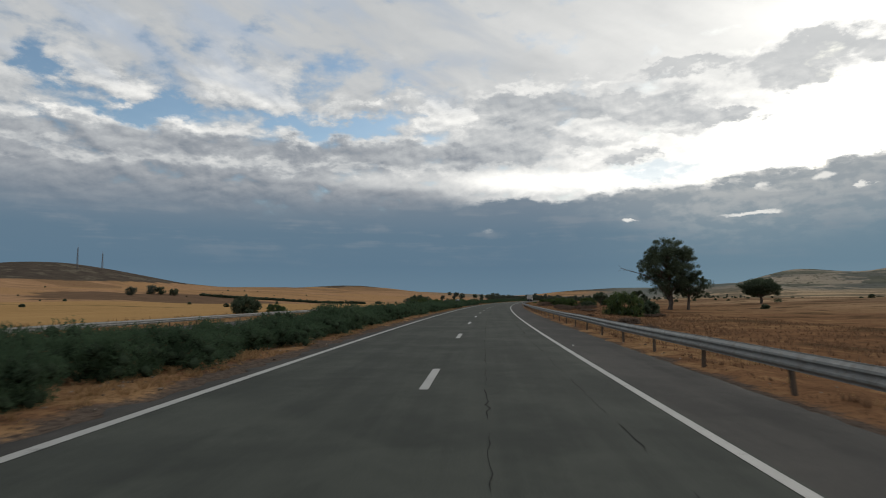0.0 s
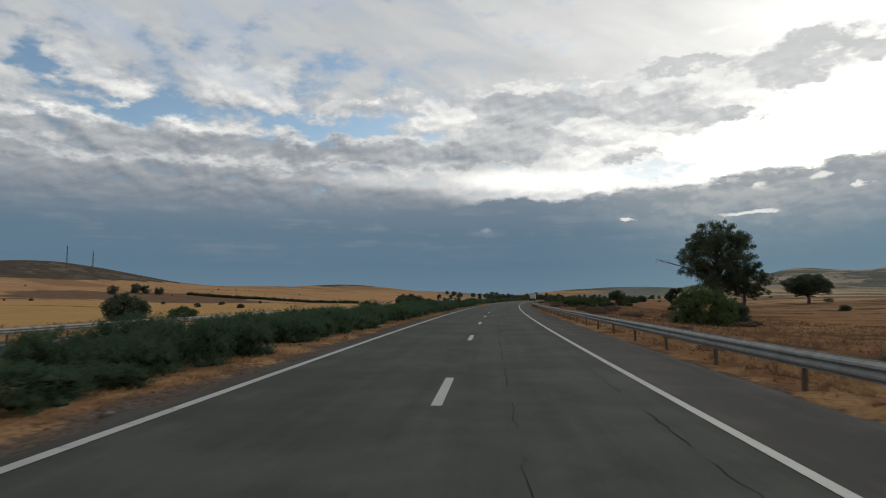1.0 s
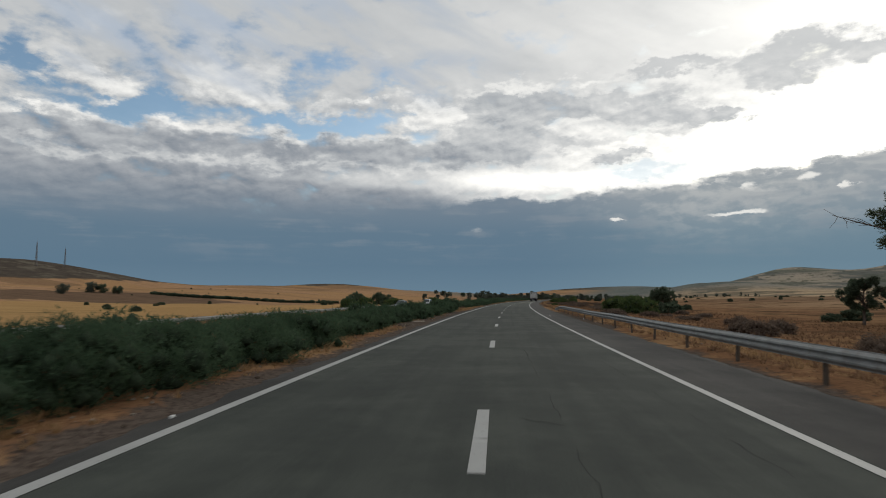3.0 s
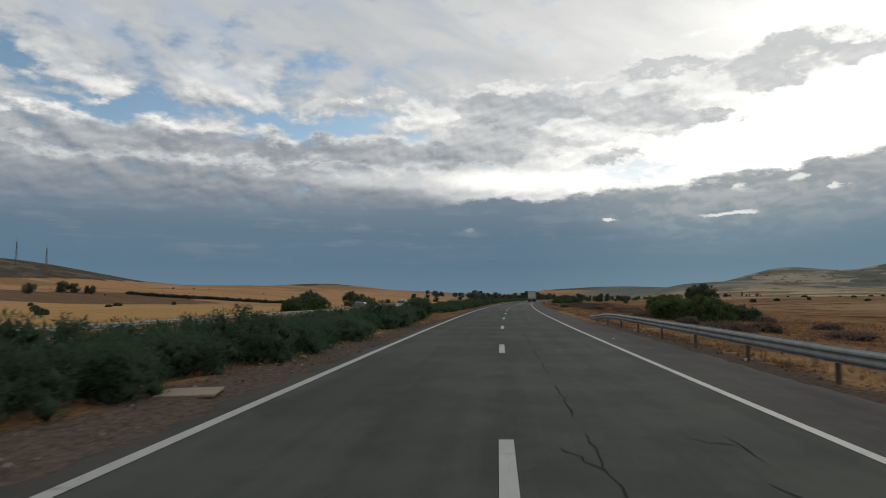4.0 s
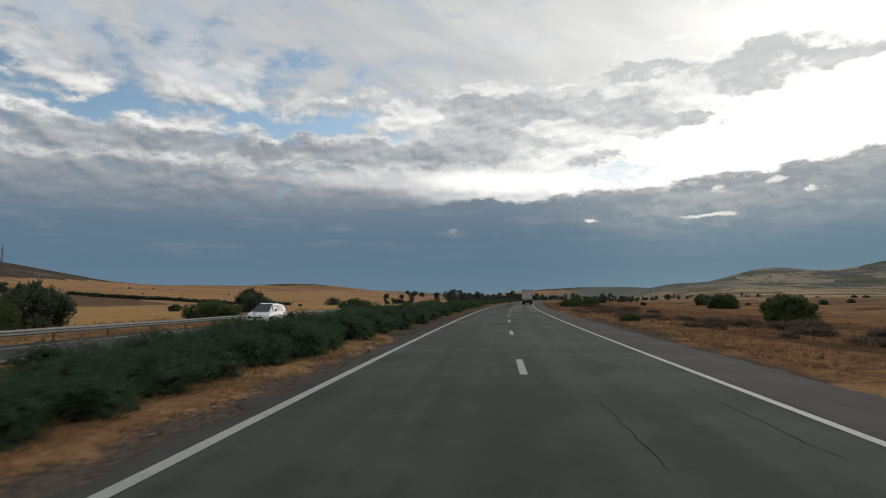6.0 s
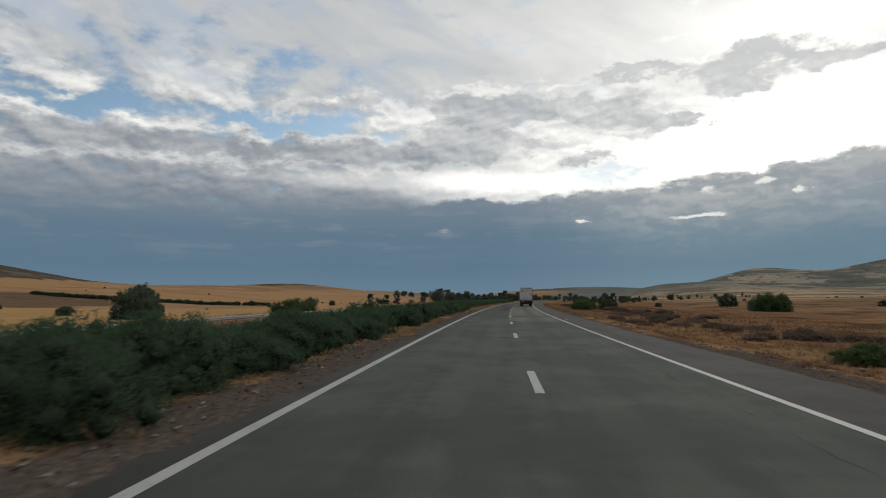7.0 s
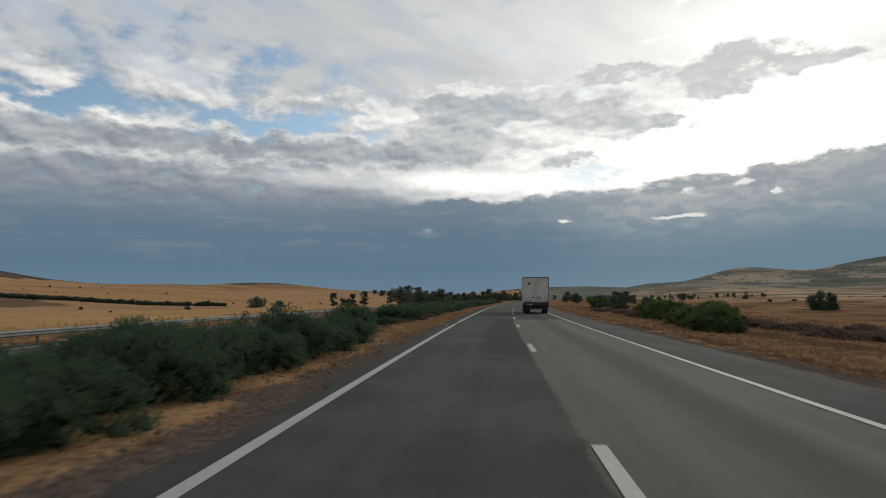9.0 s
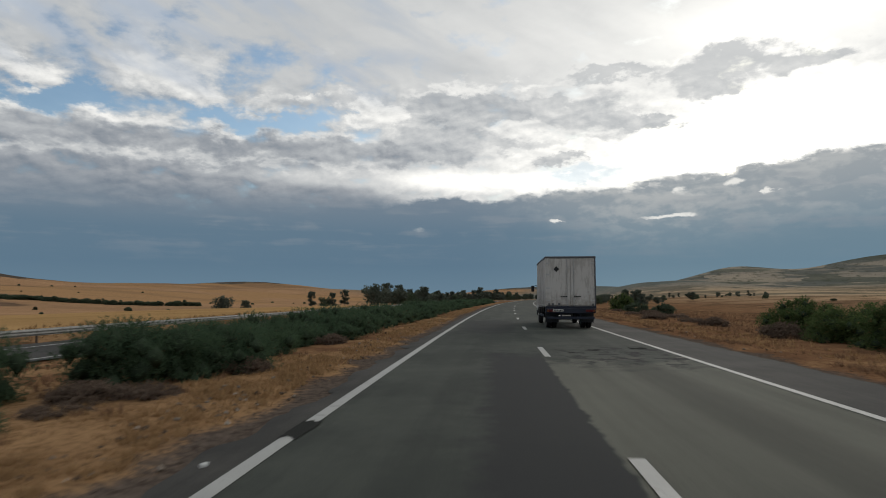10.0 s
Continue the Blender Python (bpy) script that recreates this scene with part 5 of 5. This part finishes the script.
    part("number_plate", block((-0.26, L + 0.016, 0.44 * k_h), (0.26, L + 0.03, 0.55 * k_h), 0.004), root, "pale number plate", M_PLATE)
    for sx in (-1, 1):
        part("roof_rail", rod((sx * hw * 0.60, -0.5 * L, 1.50 * k_h), (sx * hw * 0.60, 0.1 * L, 1.53 * k_h), 0.018, None, 8), root, mat=M_BLACK)
    return root


def guard_disc(x, y, z, r):
    return rod((x - 0.09, y, z), (x + 0.097, y, z), r, None, 24)


def loft(loops):
    bm = bmesh.new()
    rings = [[bm.verts.new(p) for p in loop] for loop in loops]
    k = len(rings[0])
    for a, b in zip(rings, rings[1:]):
        for j in range(k):
            bm.faces.new((a[j], a[(j + 1) % k], b[(j + 1) % k], b[j]))
    bm.faces.new(rings[0])
    bm.faces.new(rings[-1])
    edges = [e for e in bm.edges]
    bmesh.ops.bevel(bm, geom=edges, offset=0.008, segments=1, affect="EDGES")
    return bm


car(176.3, -18.0, M_CARGREY, "dark grey crossover car on the opposite carriageway", 4.36, 1.80, 1.53, False)
car(205.5, -18.6, M_CARWHITE, "white sport utility car on the opposite carriageway", 4.4, 1.82, 1.68, True)


# ---------- far trees ----------
def far_tree_meshes(seed, w, h, mat):
    """A lighter tree for the distance: forked trunk and clumped crown."""
    rng = np.random.default_rng(seed)
    pieces = [tube([(0, 0, -0.4), (0.1, 0, h * 0.3), (0, 0.1, h * 0.75)], [0.28, 0.22, 0.06], 6)]
    centres = []
    for i in range(22):
        a, u = rng.random() * 6.28, rng.random()
        r = w * 0.42 * math.sqrt(rng.random()) * (1 - 0.5 * abs(u - 0.4))
        c = (math.cos(a) * r, math.sin(a) * r, h * (0.16 + 0.74 * u))
        centres.append(c)
        if i % 3 == 0:
            pieces.append(tube([(0, 0, h * 0.25), (c[0] * 0.6, c[1] * 0.6, c[2] * 0.85), c], [0.1, 0.06, 0.02], 4))
    v, f = merged(pieces)
    return leaves("crown", centres, w * 0.18, 1500, 0.75, mat, rng, 0.9, 0.6), mesh_of("trunk", v, f, M_BARK)


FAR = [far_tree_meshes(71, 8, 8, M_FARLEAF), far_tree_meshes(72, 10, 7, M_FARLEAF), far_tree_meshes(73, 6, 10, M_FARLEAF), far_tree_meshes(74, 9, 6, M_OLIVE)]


def far_tree(k, s, lat, scale, turn, label="dark green tree in the distance", group="far trees"):
    crown, trunk = FAR[k % len(FAR)]
    x, y = along(s, lat)
    ob = tagged(new("far_tree", trunk), label, "tree", group)
    ob.matrix_basis = pose(x, y, level(s, lat), 0, 0, turn) @ Matrix.Diagonal((scale, scale, scale, 1))
    part("crown", crown, ob)


rng_f = random.Random(17)
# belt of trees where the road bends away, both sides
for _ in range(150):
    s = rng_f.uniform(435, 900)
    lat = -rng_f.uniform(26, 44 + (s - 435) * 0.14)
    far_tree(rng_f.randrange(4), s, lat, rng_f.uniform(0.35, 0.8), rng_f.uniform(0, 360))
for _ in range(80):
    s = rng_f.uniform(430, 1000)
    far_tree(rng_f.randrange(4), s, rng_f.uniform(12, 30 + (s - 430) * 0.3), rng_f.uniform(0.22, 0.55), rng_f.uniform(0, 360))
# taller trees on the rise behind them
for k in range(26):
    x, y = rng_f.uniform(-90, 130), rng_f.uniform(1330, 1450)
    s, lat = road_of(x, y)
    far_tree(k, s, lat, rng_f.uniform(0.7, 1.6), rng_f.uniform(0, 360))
# three trees and odd ones in the golden fields
for x, y, sc in ((-369, 610, 1.3), (-377, 664, 1.5), (-371, 672, 1.4), (-355, 671, 1.25), (-65, 548, 1.05), (-48, 520, 0.6), (-38, 620, 1.0), (-31, 626, 0.95), (-26, 622, 0.9), (-18, 611, 1.0), (2, 520, 0.7), (9, 430, 0.75)):
    s, lat = road_of(x, y)
    far_tree(int(abs(x)), s, lat, sc, x * 7 % 360)
for _ in range(60):
    s, lat = rng_f.uniform(200, 900), -rng_f.uniform(60, 620)
    plant(rng_f.choice(OLIVE), s, lat, rng_f.uniform(0.5, 1.1), rng_f.uniform(0, 360), rng_f.uniform(0.6, 1.0))
for _ in range(70):
    s, lat = rng_f.uniform(60, 800), rng_f.uniform(30, 330)
    plant(rng_f.choice(OLIVE), s, lat, rng_f.uniform(0.4, 1.0), rng_f.uniform(0, 360), rng_f.uniform(0.5, 0.9))
# a dark hedgerow across the stubble
for k in range(96):
    u = k / 95
    x, y = -345 + 195 * u + rng_f.uniform(-3, 3), 722 + 30 * u + rng_f.uniform(-4, 4)
    s, lat = road_of(x, y)
    plant(rng_f.choice(OLIVE), s, lat, rng_f.uniform(1.9, 2.6), rng_f.uniform(0, 360), rng_f.uniform(0.55, 0.8), label="dark bush in a hedgerow across the stubble field")


# ---------- radio masts on the hill ----------
def mast(x, y, height, label):
    s, lat = road_of(x, y)
    root = tagged(new("radio_mast"), label, "radio mast", "masts on the hill")
    root.matrix_basis = pose(x, y, level(s, lat))
    def leg_at(k, z):
        r = 2.6 * (1 - 0.72 * z / height)
        a = math.radians(90 * k + 45)
        return (math.cos(a) * r, math.sin(a) * r, z)
    n = 9
    for k in range(4):
        bm = rod(leg_at(k, -1), leg_at(k, height), 0.30, 0.2, 6)
        part("leg", bm, root, mat=M_MAST)
    bm = bmesh.new()
    for i in range(n):
        z0, z1 = height * i / n, height * (i + 1) / n
        for k in range(4):
            rod(leg_at(k, z0), leg_at((k + 1) % 4, z1), 0.13, None, 5, bm)
            rod(leg_at(k, z1), leg_at((k + 1) % 4, z1), 0.11, None, 5, bm)
    part("lattice", bm, root, mat=M_MAST)
    part("antenna", rod((0, 0, height - 0.5), (0, 0, height + 9), 0.22, 0.1, 6), root, mat=M_MAST)
    for z in (0.75, 0.86):
        part("dish", rod((1.0, -0.9, height * z), (1.4, -1.7, height * z), 0.9, 1.1, 14), root, mat=M_MAST)


mast(-970.0, 1379.0, 52.0, "tall thin grey lattice radio mast on a bare hill")
mast(-966.0, 1469.0, 42.0, "shorter grey lattice radio mast on a bare hill")


# ---------- patches, cracks and crumbs on the carriageway ----------
def ragged(name, s0, s1, a, b, z, mat, seed, rag=0.2, step=0.35, ends=0.6, label=""):
    """A patch of surfacing with torn edges, lying on the road."""
    rng = np.random.default_rng(seed)
    n = max(4, int((s1 - s0) / step))
    k = 7
    s_ = np.linspace(s0, s1, n)
    wob = lambda m: np.convolve(rng.normal(size=m + 8), np.ones(4) / 4, "same")[4:-4]
    ea, eb = wob(n) * rag, wob(n) * rag
    top, tail = np.abs(wob(k)) * ends, np.abs(wob(k)) * ends
    verts, sl = [], []
    for i in range(n):
        for j in range(k):
            u = j / (k - 1)
            lat = (a + ea[i]) * (1 - u) + (b + eb[i]) * u
            w = i / (n - 1)
            s = s_[i] + tail[j] * (1 - w) ** 6 - top[j] * w ** 6
            x, y = along(s, lat)
            verts.append((x, y, z))
            sl.append((s, lat))
    faces = [(i * k + j, i * k + j + 1, (i + 1) * k + j + 1, (i + 1) * k + j) for i in range(n - 1) for j in range(k - 1)]
    me = mesh_of(name, verts, faces, mat)
    for key, col in (("s", 0), ("lat", 1)):
        me.attributes.new(key, "FLOAT", "POINT").data.foreach_set("value", np.array([r[col] for r in sl], np.float32))
    ob = new(name, me)
    ob.parent = road
    if label:
        tagged(ob, label)
    return ob


def crack(s0, s1, lat0, lat1, width, seed, mat=None, wander=0.25, name="crack", z=0.004):
    """A thin wandering crack, sealed or open."""
    rng = np.random.default_rng(seed)
    n = max(6, int(math.hypot(s1 - s0, lat1 - lat0) / 0.22))
    off = np.cumsum(rng.normal(size=n)) * 0.05
    off = (off - np.linspace(off[0], off[-1], n)) * wander / 0.25
    t = np.linspace(0, 1, n)
    s_, l_ = s0 + (s1 - s0) * t, lat0 + (lat1 - lat0) * t
    across = abs(lat1 - lat0) > abs(s1 - s0) * 0.5
    if across:
        s_ = s_ + off * 2
    else:
        l_ = l_ + off + rng.normal(size=n) * 0.020
    w = width * (0.35 + np.abs(rng.normal(size=n)) * 0.6)
    w[0] = w[-1] = width * 0.1
    verts = []
    for i in range(n):
        ds, dl = (w[i] / 2, 0) if across else (0, w[i] / 2)
        for sg in (-1, 1):
            x, y = along(s_[i] + sg * ds, l_[i] + sg * dl)
            verts.append((x, y, z))
    faces = [(2 * i, 2 * i + 1, 2 * i + 3, 2 * i + 2) for i in range(n - 1)]
    ob = new(name, mesh_of(name, verts, faces, mat or M_CRACK))
    ob.parent = road
    return ob


for k, (s, lat, w) in enumerate(((291.0, 0.8, 0.20), (291.9, 1.5, 0.28), (292.5, 2.9, 0.30))):
    ragged("pothole", s, s + 0.5 + 0.1 * k, lat - w, lat + w * 0.6, 0.0050, M_CRACK, 100 + k, 0.12, 0.12, 0.2)
ragged("tar_patch", 280.9, 281.9, -3.66, -3.42, 0.0085, M_CRACK, 120, 0.03, 0.1, 0.2)
# a pale zigzag filler across both lanes
crack(70.9, 71.5, -1.0, -0.1, 0.06, 111, M_CHALK, 0.3, "crack_filler", 0.0050)
crack(71.8, 72.1, 0.12, 0.65, 0.26, 112, M_CHALK, 0.9, "crack_filler", 0.0052)
crack(72.1, 73.4, 0.6, 1.05, 0.32, 115, M_CHALK, 0.8, "crack_filler", 0.0058)
crack(73.6, 74.2, 1.45, 2.0, 0.20, 113, M_CHALK, 0.7, "crack_filler", 0.0054)
crack(74.2, 75.1, 2.0, 3.0, 0.13, 114, M_CHALK, 0.6, "crack_filler", 0.0056)
# long cracks between the wheel tracks
rng_c = random.Random(29)
for k, (a, b, l0, l1, w) in enumerate(((-6, 50, 1.03, 1.08, 0.05), (48, 70, 1.15, 1.0, 0.085), (76, 110, 1.0, 0.9, 0.045), (108, 142, 0.88, 0.95, 0.08), (142, 180, 0.95, 1.0, 0.035), (215, 229, 1.09, 1.05, 0.07),
                                      (-8, 46, 2.56, 2.95, 0.05), (60, 100, 2.8, 2.6, 0.03), (106, 114, 2.4, 2.4, 0.06), (122, 136, 2.65, 3.2, 0.055), (136, 176, 2.9, 2.7, 0.035), (186, 214, 2.5, 2.75, 0.045))):
    s = a
    while s < b - 2:
        e = min(b, s + rng_c.uniform(1.2, 4.5))
        u0, u1 = (s - a) / (b - a), (e - a) / (b - a)
        crack(s, e, l0 + (l1 - l0) * u0, l0 + (l1 - l0) * u1, w * rng_c.uniform(0.12, 0.36), 130 + k + int(s * 7), wander=0.032)
        s = e + rng_c.uniform(0.2, 1.8)
    for _ in range(2):
        s = rng_c.uniform(a, b)
        crack(s, s + rng_c.uniform(0.3, 0.9), l0, l0 + rng_c.choice((-1, 1)) * rng_c.uniform(0.2, 0.6), w * 0.35, 160 + k)


# ---------- verges: dry grass, brush, stones, litter ----------
def blades(name, count, s0, s1, lat0, lat1, low, high, mat, seed, label, patchy=0.5):
    """Tufts of dry grass standing on the ground."""
    rng = np.random.default_rng(seed)
    s = rng.uniform(s0, s1, count)
    lat = rng.uniform(lat0, lat1, count)
    x, y = along(s, lat)
    keep = (np.sin(x * 0.9 + 1.3 * np.sin(y * 0.31)) * np.sin(y * 0.47 + 2.0 * np.sin(x * 0.23)) + rng.normal(size=count) * 0.5) > (patchy - 0.75)
    stony = ((s > 107) & (s < 141)) | ((s > 184) & (s < 212))
    keep &= ~(stony & (lat > -5.9) & (lat < -4.0) & (rng.random(count) < 0.9))
    s, lat, x, y = s[keep], lat[keep], x[keep], y[keep]
    z = ground_z(s, lat, x, y)
    m = 8
    n = len(s)
    a = rng.uniform(0, 2 * np.pi, (n, m))
    h = rng.uniform(low, high, (n, 1)) * rng.uniform(0.5, 1.0, (n, m))
    r = rng.uniform(0.0, 0.10, (n, m))
    bx, by = x[:, None] + np.cos(a) * r, y[:, None] + np.sin(a) * r
    lean = rng.uniform(0.15, 0.75, (n, m)) * h
    w = 0.011 + 0.012 * rng.random((n, m))
    base = z[:, None] - 0.02
    p = np.stack([bx - np.sin(a) * w, by + np.cos(a) * w, base + 0 * h], -1)
    q = np.stack([bx + np.sin(a) * w, by - np.cos(a) * w, base + 0 * h], -1)
    t = np.stack([bx + np.cos(a) * lean, by + np.sin(a) * lean, base + h], -1)
    v = np.stack([p, q, t], 2).reshape(-1, 3)
    k = len(v) // 3
    me = bpy.data.meshes.new(name)
    me.vertices.add(len(v))
    me.vertices.foreach_set("co", v.astype(np.float32).ravel())
    me.loops.add(k * 3)
    me.loops.foreach_set("vertex_index", np.arange(k * 3, dtype=np.int32))
    me.polygons.add(k)
    me.polygons.foreach_set("loop_start", np.arange(0, k * 3, 3, dtype=np.int32))
    me.materials.append(mat)
    me.update()
    me.validate()
    return tagged(new(name, me), label, "grass", kind="stuff")


blades("dry_grass", 17000, -14, 350, -6.0, -4.6, 0.04, 0.15, M_STRAW, 201, "short straw-coloured grass along the median edge", 0.55)
blades("dry_grass", 13000, -14, 350, -15.0, -6.2, 0.08, 0.26, M_RUSTGRASS, 202, "rust-coloured dry grass between the median bushes", 0.5)
blades("dry_grass", 6000, -14, 350, -15.5, -6.6, 0.08, 0.26, M_STRAW, 203, "straw-coloured grass between the median bushes", 0.7)
blades("dry_grass", 9000, -14, 360, 6.15, 6.8, 0.05, 0.16, M_RUSTGRASS, 207, "low tufts of rust-coloured grass along the shoulder's edge", 0.75)
blades("dry_grass", 13000, -14, 360, 6.5, 10.0, 0.07, 0.20, M_STRAW, 204, "straw-coloured grass beyond the hard shoulder", 0.6)
blades("dry_grass", 34000, -10, 380, 7.0, 32.0, 0.10, 0.30, M_RUSTGRASS, 205, "rust-coloured dry grass of the roadside pasture", 0.45)
blades("dry_grass", 9000, -10, 380, -34.0, -22.6, 0.15, 0.5, M_STRAW, 206, "straw-coloured grass beyond the opposite carriageway", 0.6)
blades("dry_grass", 5000, 152, 163, -10.5, -4.7, 0.05, 0.16, M_STRAW, 208, "pale straw grass in the break of the median hedge", 0.3)
blades("dry_grass", 6000, 268, 290, -10.0, -4.7, 0.04, 0.12, M_STRAW, 209, "pale straw grass in the break of the median hedge", 0.3)

rng_v = random.Random(41)
for a, b, lo, hi, count, sc in ((20, 70, 7.5, 11, 8, 0.55), (70, 150, 9, 24, 18, 0.9), (150, 215, 13, 26, 24, 0.95), (215, 268, 9.5, 17, 26, 0.66), (226, 240, 7.8, 9.5, 5, 0.5), (262, 300, 14, 26, 16, 0.9), (180, 225, 9.5, 17, 14, 0.5), (300, 360, 9, 16, 10, 0.8),
                                (33, 40, -9, -6, 4, 0.8), (142, 164, -12, -8.5, 6, 0.5), (274, 296, -11, -7.6, 9, 0.5), (271, 300, -7.4, -6.4, 7, 0.45), (150, 163, -7.5, -6.0, 4, 0.35), (-10, 260, -13, -9.5, 30, 0.75)):
    for _ in range(count):
        plant(rng_v.choice(BRUSH), rng_v.uniform(a, b), rng_v.uniform(lo, hi), sc * rng_v.uniform(0.7, 1.25), rng_v.uniform(0, 360), rng_v.uniform(0.5, 0.9))


def stone_mesh(seed):
    rng = random.Random(seed)
    bm = bmesh.new()
    bmesh.ops.create_icosphere(bm, subdivisions=1, radius=1.0)
    for v in bm.verts:
        v.co *= rng.uniform(0.72, 1.15)
        v.co.z *= 0.6
    return from_bm("stone", bm, M_STONE)


STONES = [stone_mesh(k) for k in range(5)]
for k in range(300):
    side = rng_v.random()
    s = rng_v.uniform(-8, 335) if k % 2 else rng_v.choice((rng_v.uniform(108, 140), rng_v.uniform(186, 214), rng_v.uniform(186, 214), rng_v.uniform(240, 284)))
    lat = rng_v.uniform(-5.8, -4.2) if side < 0.8 else rng_v.uniform(6.2, 7.4)
    r = rng_v.uniform(0.018, 0.055) * (1.8 if rng_v.random() < 0.08 else 1)
    x, y = along(s, lat)
    z = float(ground_z(np.array([s]), np.array([lat]), np.array([x]), np.array([y]))[0])
    if -4.6 < lat < 6.3:
        z = -0.04
    ob = tagged(new("stone", STONES[k % 5]), "small pale stone lying on the gravel verge", "stone", "stones along the verges")
    ob.matrix_basis = pose(x, y, z + r * 0.35, 0, 0, rng_v.uniform(0, 360)) @ Matrix.Diagonal((r * 1.3, r, r, 1))



def crumbs(name, count, lat0, lat1, seed, label):
    """Loose gravel and clods as one sheet of small angular stones."""
    rng = np.random.default_rng(seed)
    s = rng.uniform(-10, 330, count)
    stony = ((s > 106) & (s < 142)) | ((s > 183) & (s < 214)) | ((s > 240) & (s < 284))
    keep = stony | (rng.random(count) < 0.35)
    s = s[keep]
    lat = lat0 + (lat1 - lat0) * rng.beta(1.6, 2.2, len(s))
    x, y = along(s, lat)
    z = ground_z(s, lat, x, y)
    z = np.where((lat > -4.6) & (lat < 6.3), -0.045, z)
    n = len(s)
    r = 0.012 + 0.046 * rng.random(n) ** 2.5
    base = np.array([(1, 0, 0), (0, 1, 0), (-1, 0, 0), (0, -1, 0), (0, 0, 0.75), (0, 0, -0.5)])
    v = base[None] * rng.uniform(0.6, 1.3, (n, 6, 1))
    a = rng.uniform(0, 6.28, n)
    c, d = np.cos(a)[:, None], np.sin(a)[:, None]
    v = np.stack([v[..., 0] * c - v[..., 1] * d * 0.8, v[..., 0] * d + v[..., 1] * c * 0.8, v[..., 2]], -1) * r[:, None, None]
    v += np.stack([x, y, z + r * 0.3], -1)[:, None]
    tri = np.array([(0, 1, 4), (1, 2, 4), (2, 3, 4), (3, 0, 4), (1, 0, 5), (2, 1, 5), (3, 2, 5), (0, 3, 5)])
    f = (tri[None] + (np.arange(n) * 6)[:, None, None]).reshape(-1, 3)
    tagged(new(name, mesh_of(name, v.reshape(-1, 3), f, M_CRUMB)), label, "gravel", kind="stuff")


crumbs("gravel", 9000, -5.9, -4.1, 301, "loose brown gravel and clods along the median edge")
crumbs("gravel", 3000, 5.9, 7.0, 302, "loose brown clods along the crumbling shoulder")

# flat concrete slabs and scraps
def slab(s, lat, w, d, label, mat, h=0.05, turn=0):
    x, y = along(s, lat)
    ob = new("slab" if mat is M_CONCRETE else "litter", from_bm("slab", block((-w / 2, -d / 2, -0.03), (w / 2, d / 2, h), 0.012), mat))
    ob.matrix_basis = pose(x, y, float(ground_z(np.array([s]), np.array([lat]), np.array([x]), np.array([y]))[0]) + 0.02 if -4.4 > lat or lat > 6.15 else -0.01 if lat < -3.7 or lat > 3.7 else 0.0, 1.5, -1, turn - math.degrees(float(heading(s))))
    tagged(ob, label, "slab" if mat is M_CONCRETE else "litter")


slab(113.6, -4.95, 0.9, 0.7, "pale flat concrete slab lying on the gravel verge", M_CONCRETE, 0.02, 12)
slab(234.4, -4.9, 0.8, 0.8, "pale round-edged concrete cover in the gravel verge", M_CONCRETE, 0.02, 30)
slab(52.6, -5.3, 0.8, 0.6, "pale flat concrete slab lying on the gravel verge", M_CONCRETE, 0.015, 70)
for s, lat in ((279.9, -3.95), (120.0, 6.0), (13.6, 3.9), (76.0, 3.72), (127.2, 4.1), (232.5, 3.95), (84.0, -3.95)):
    slab(s, lat, 0.07, 0.05, "small crumpled scrap of pale litter on the asphalt", M_LITTER, 0.03, s * 31 % 360)
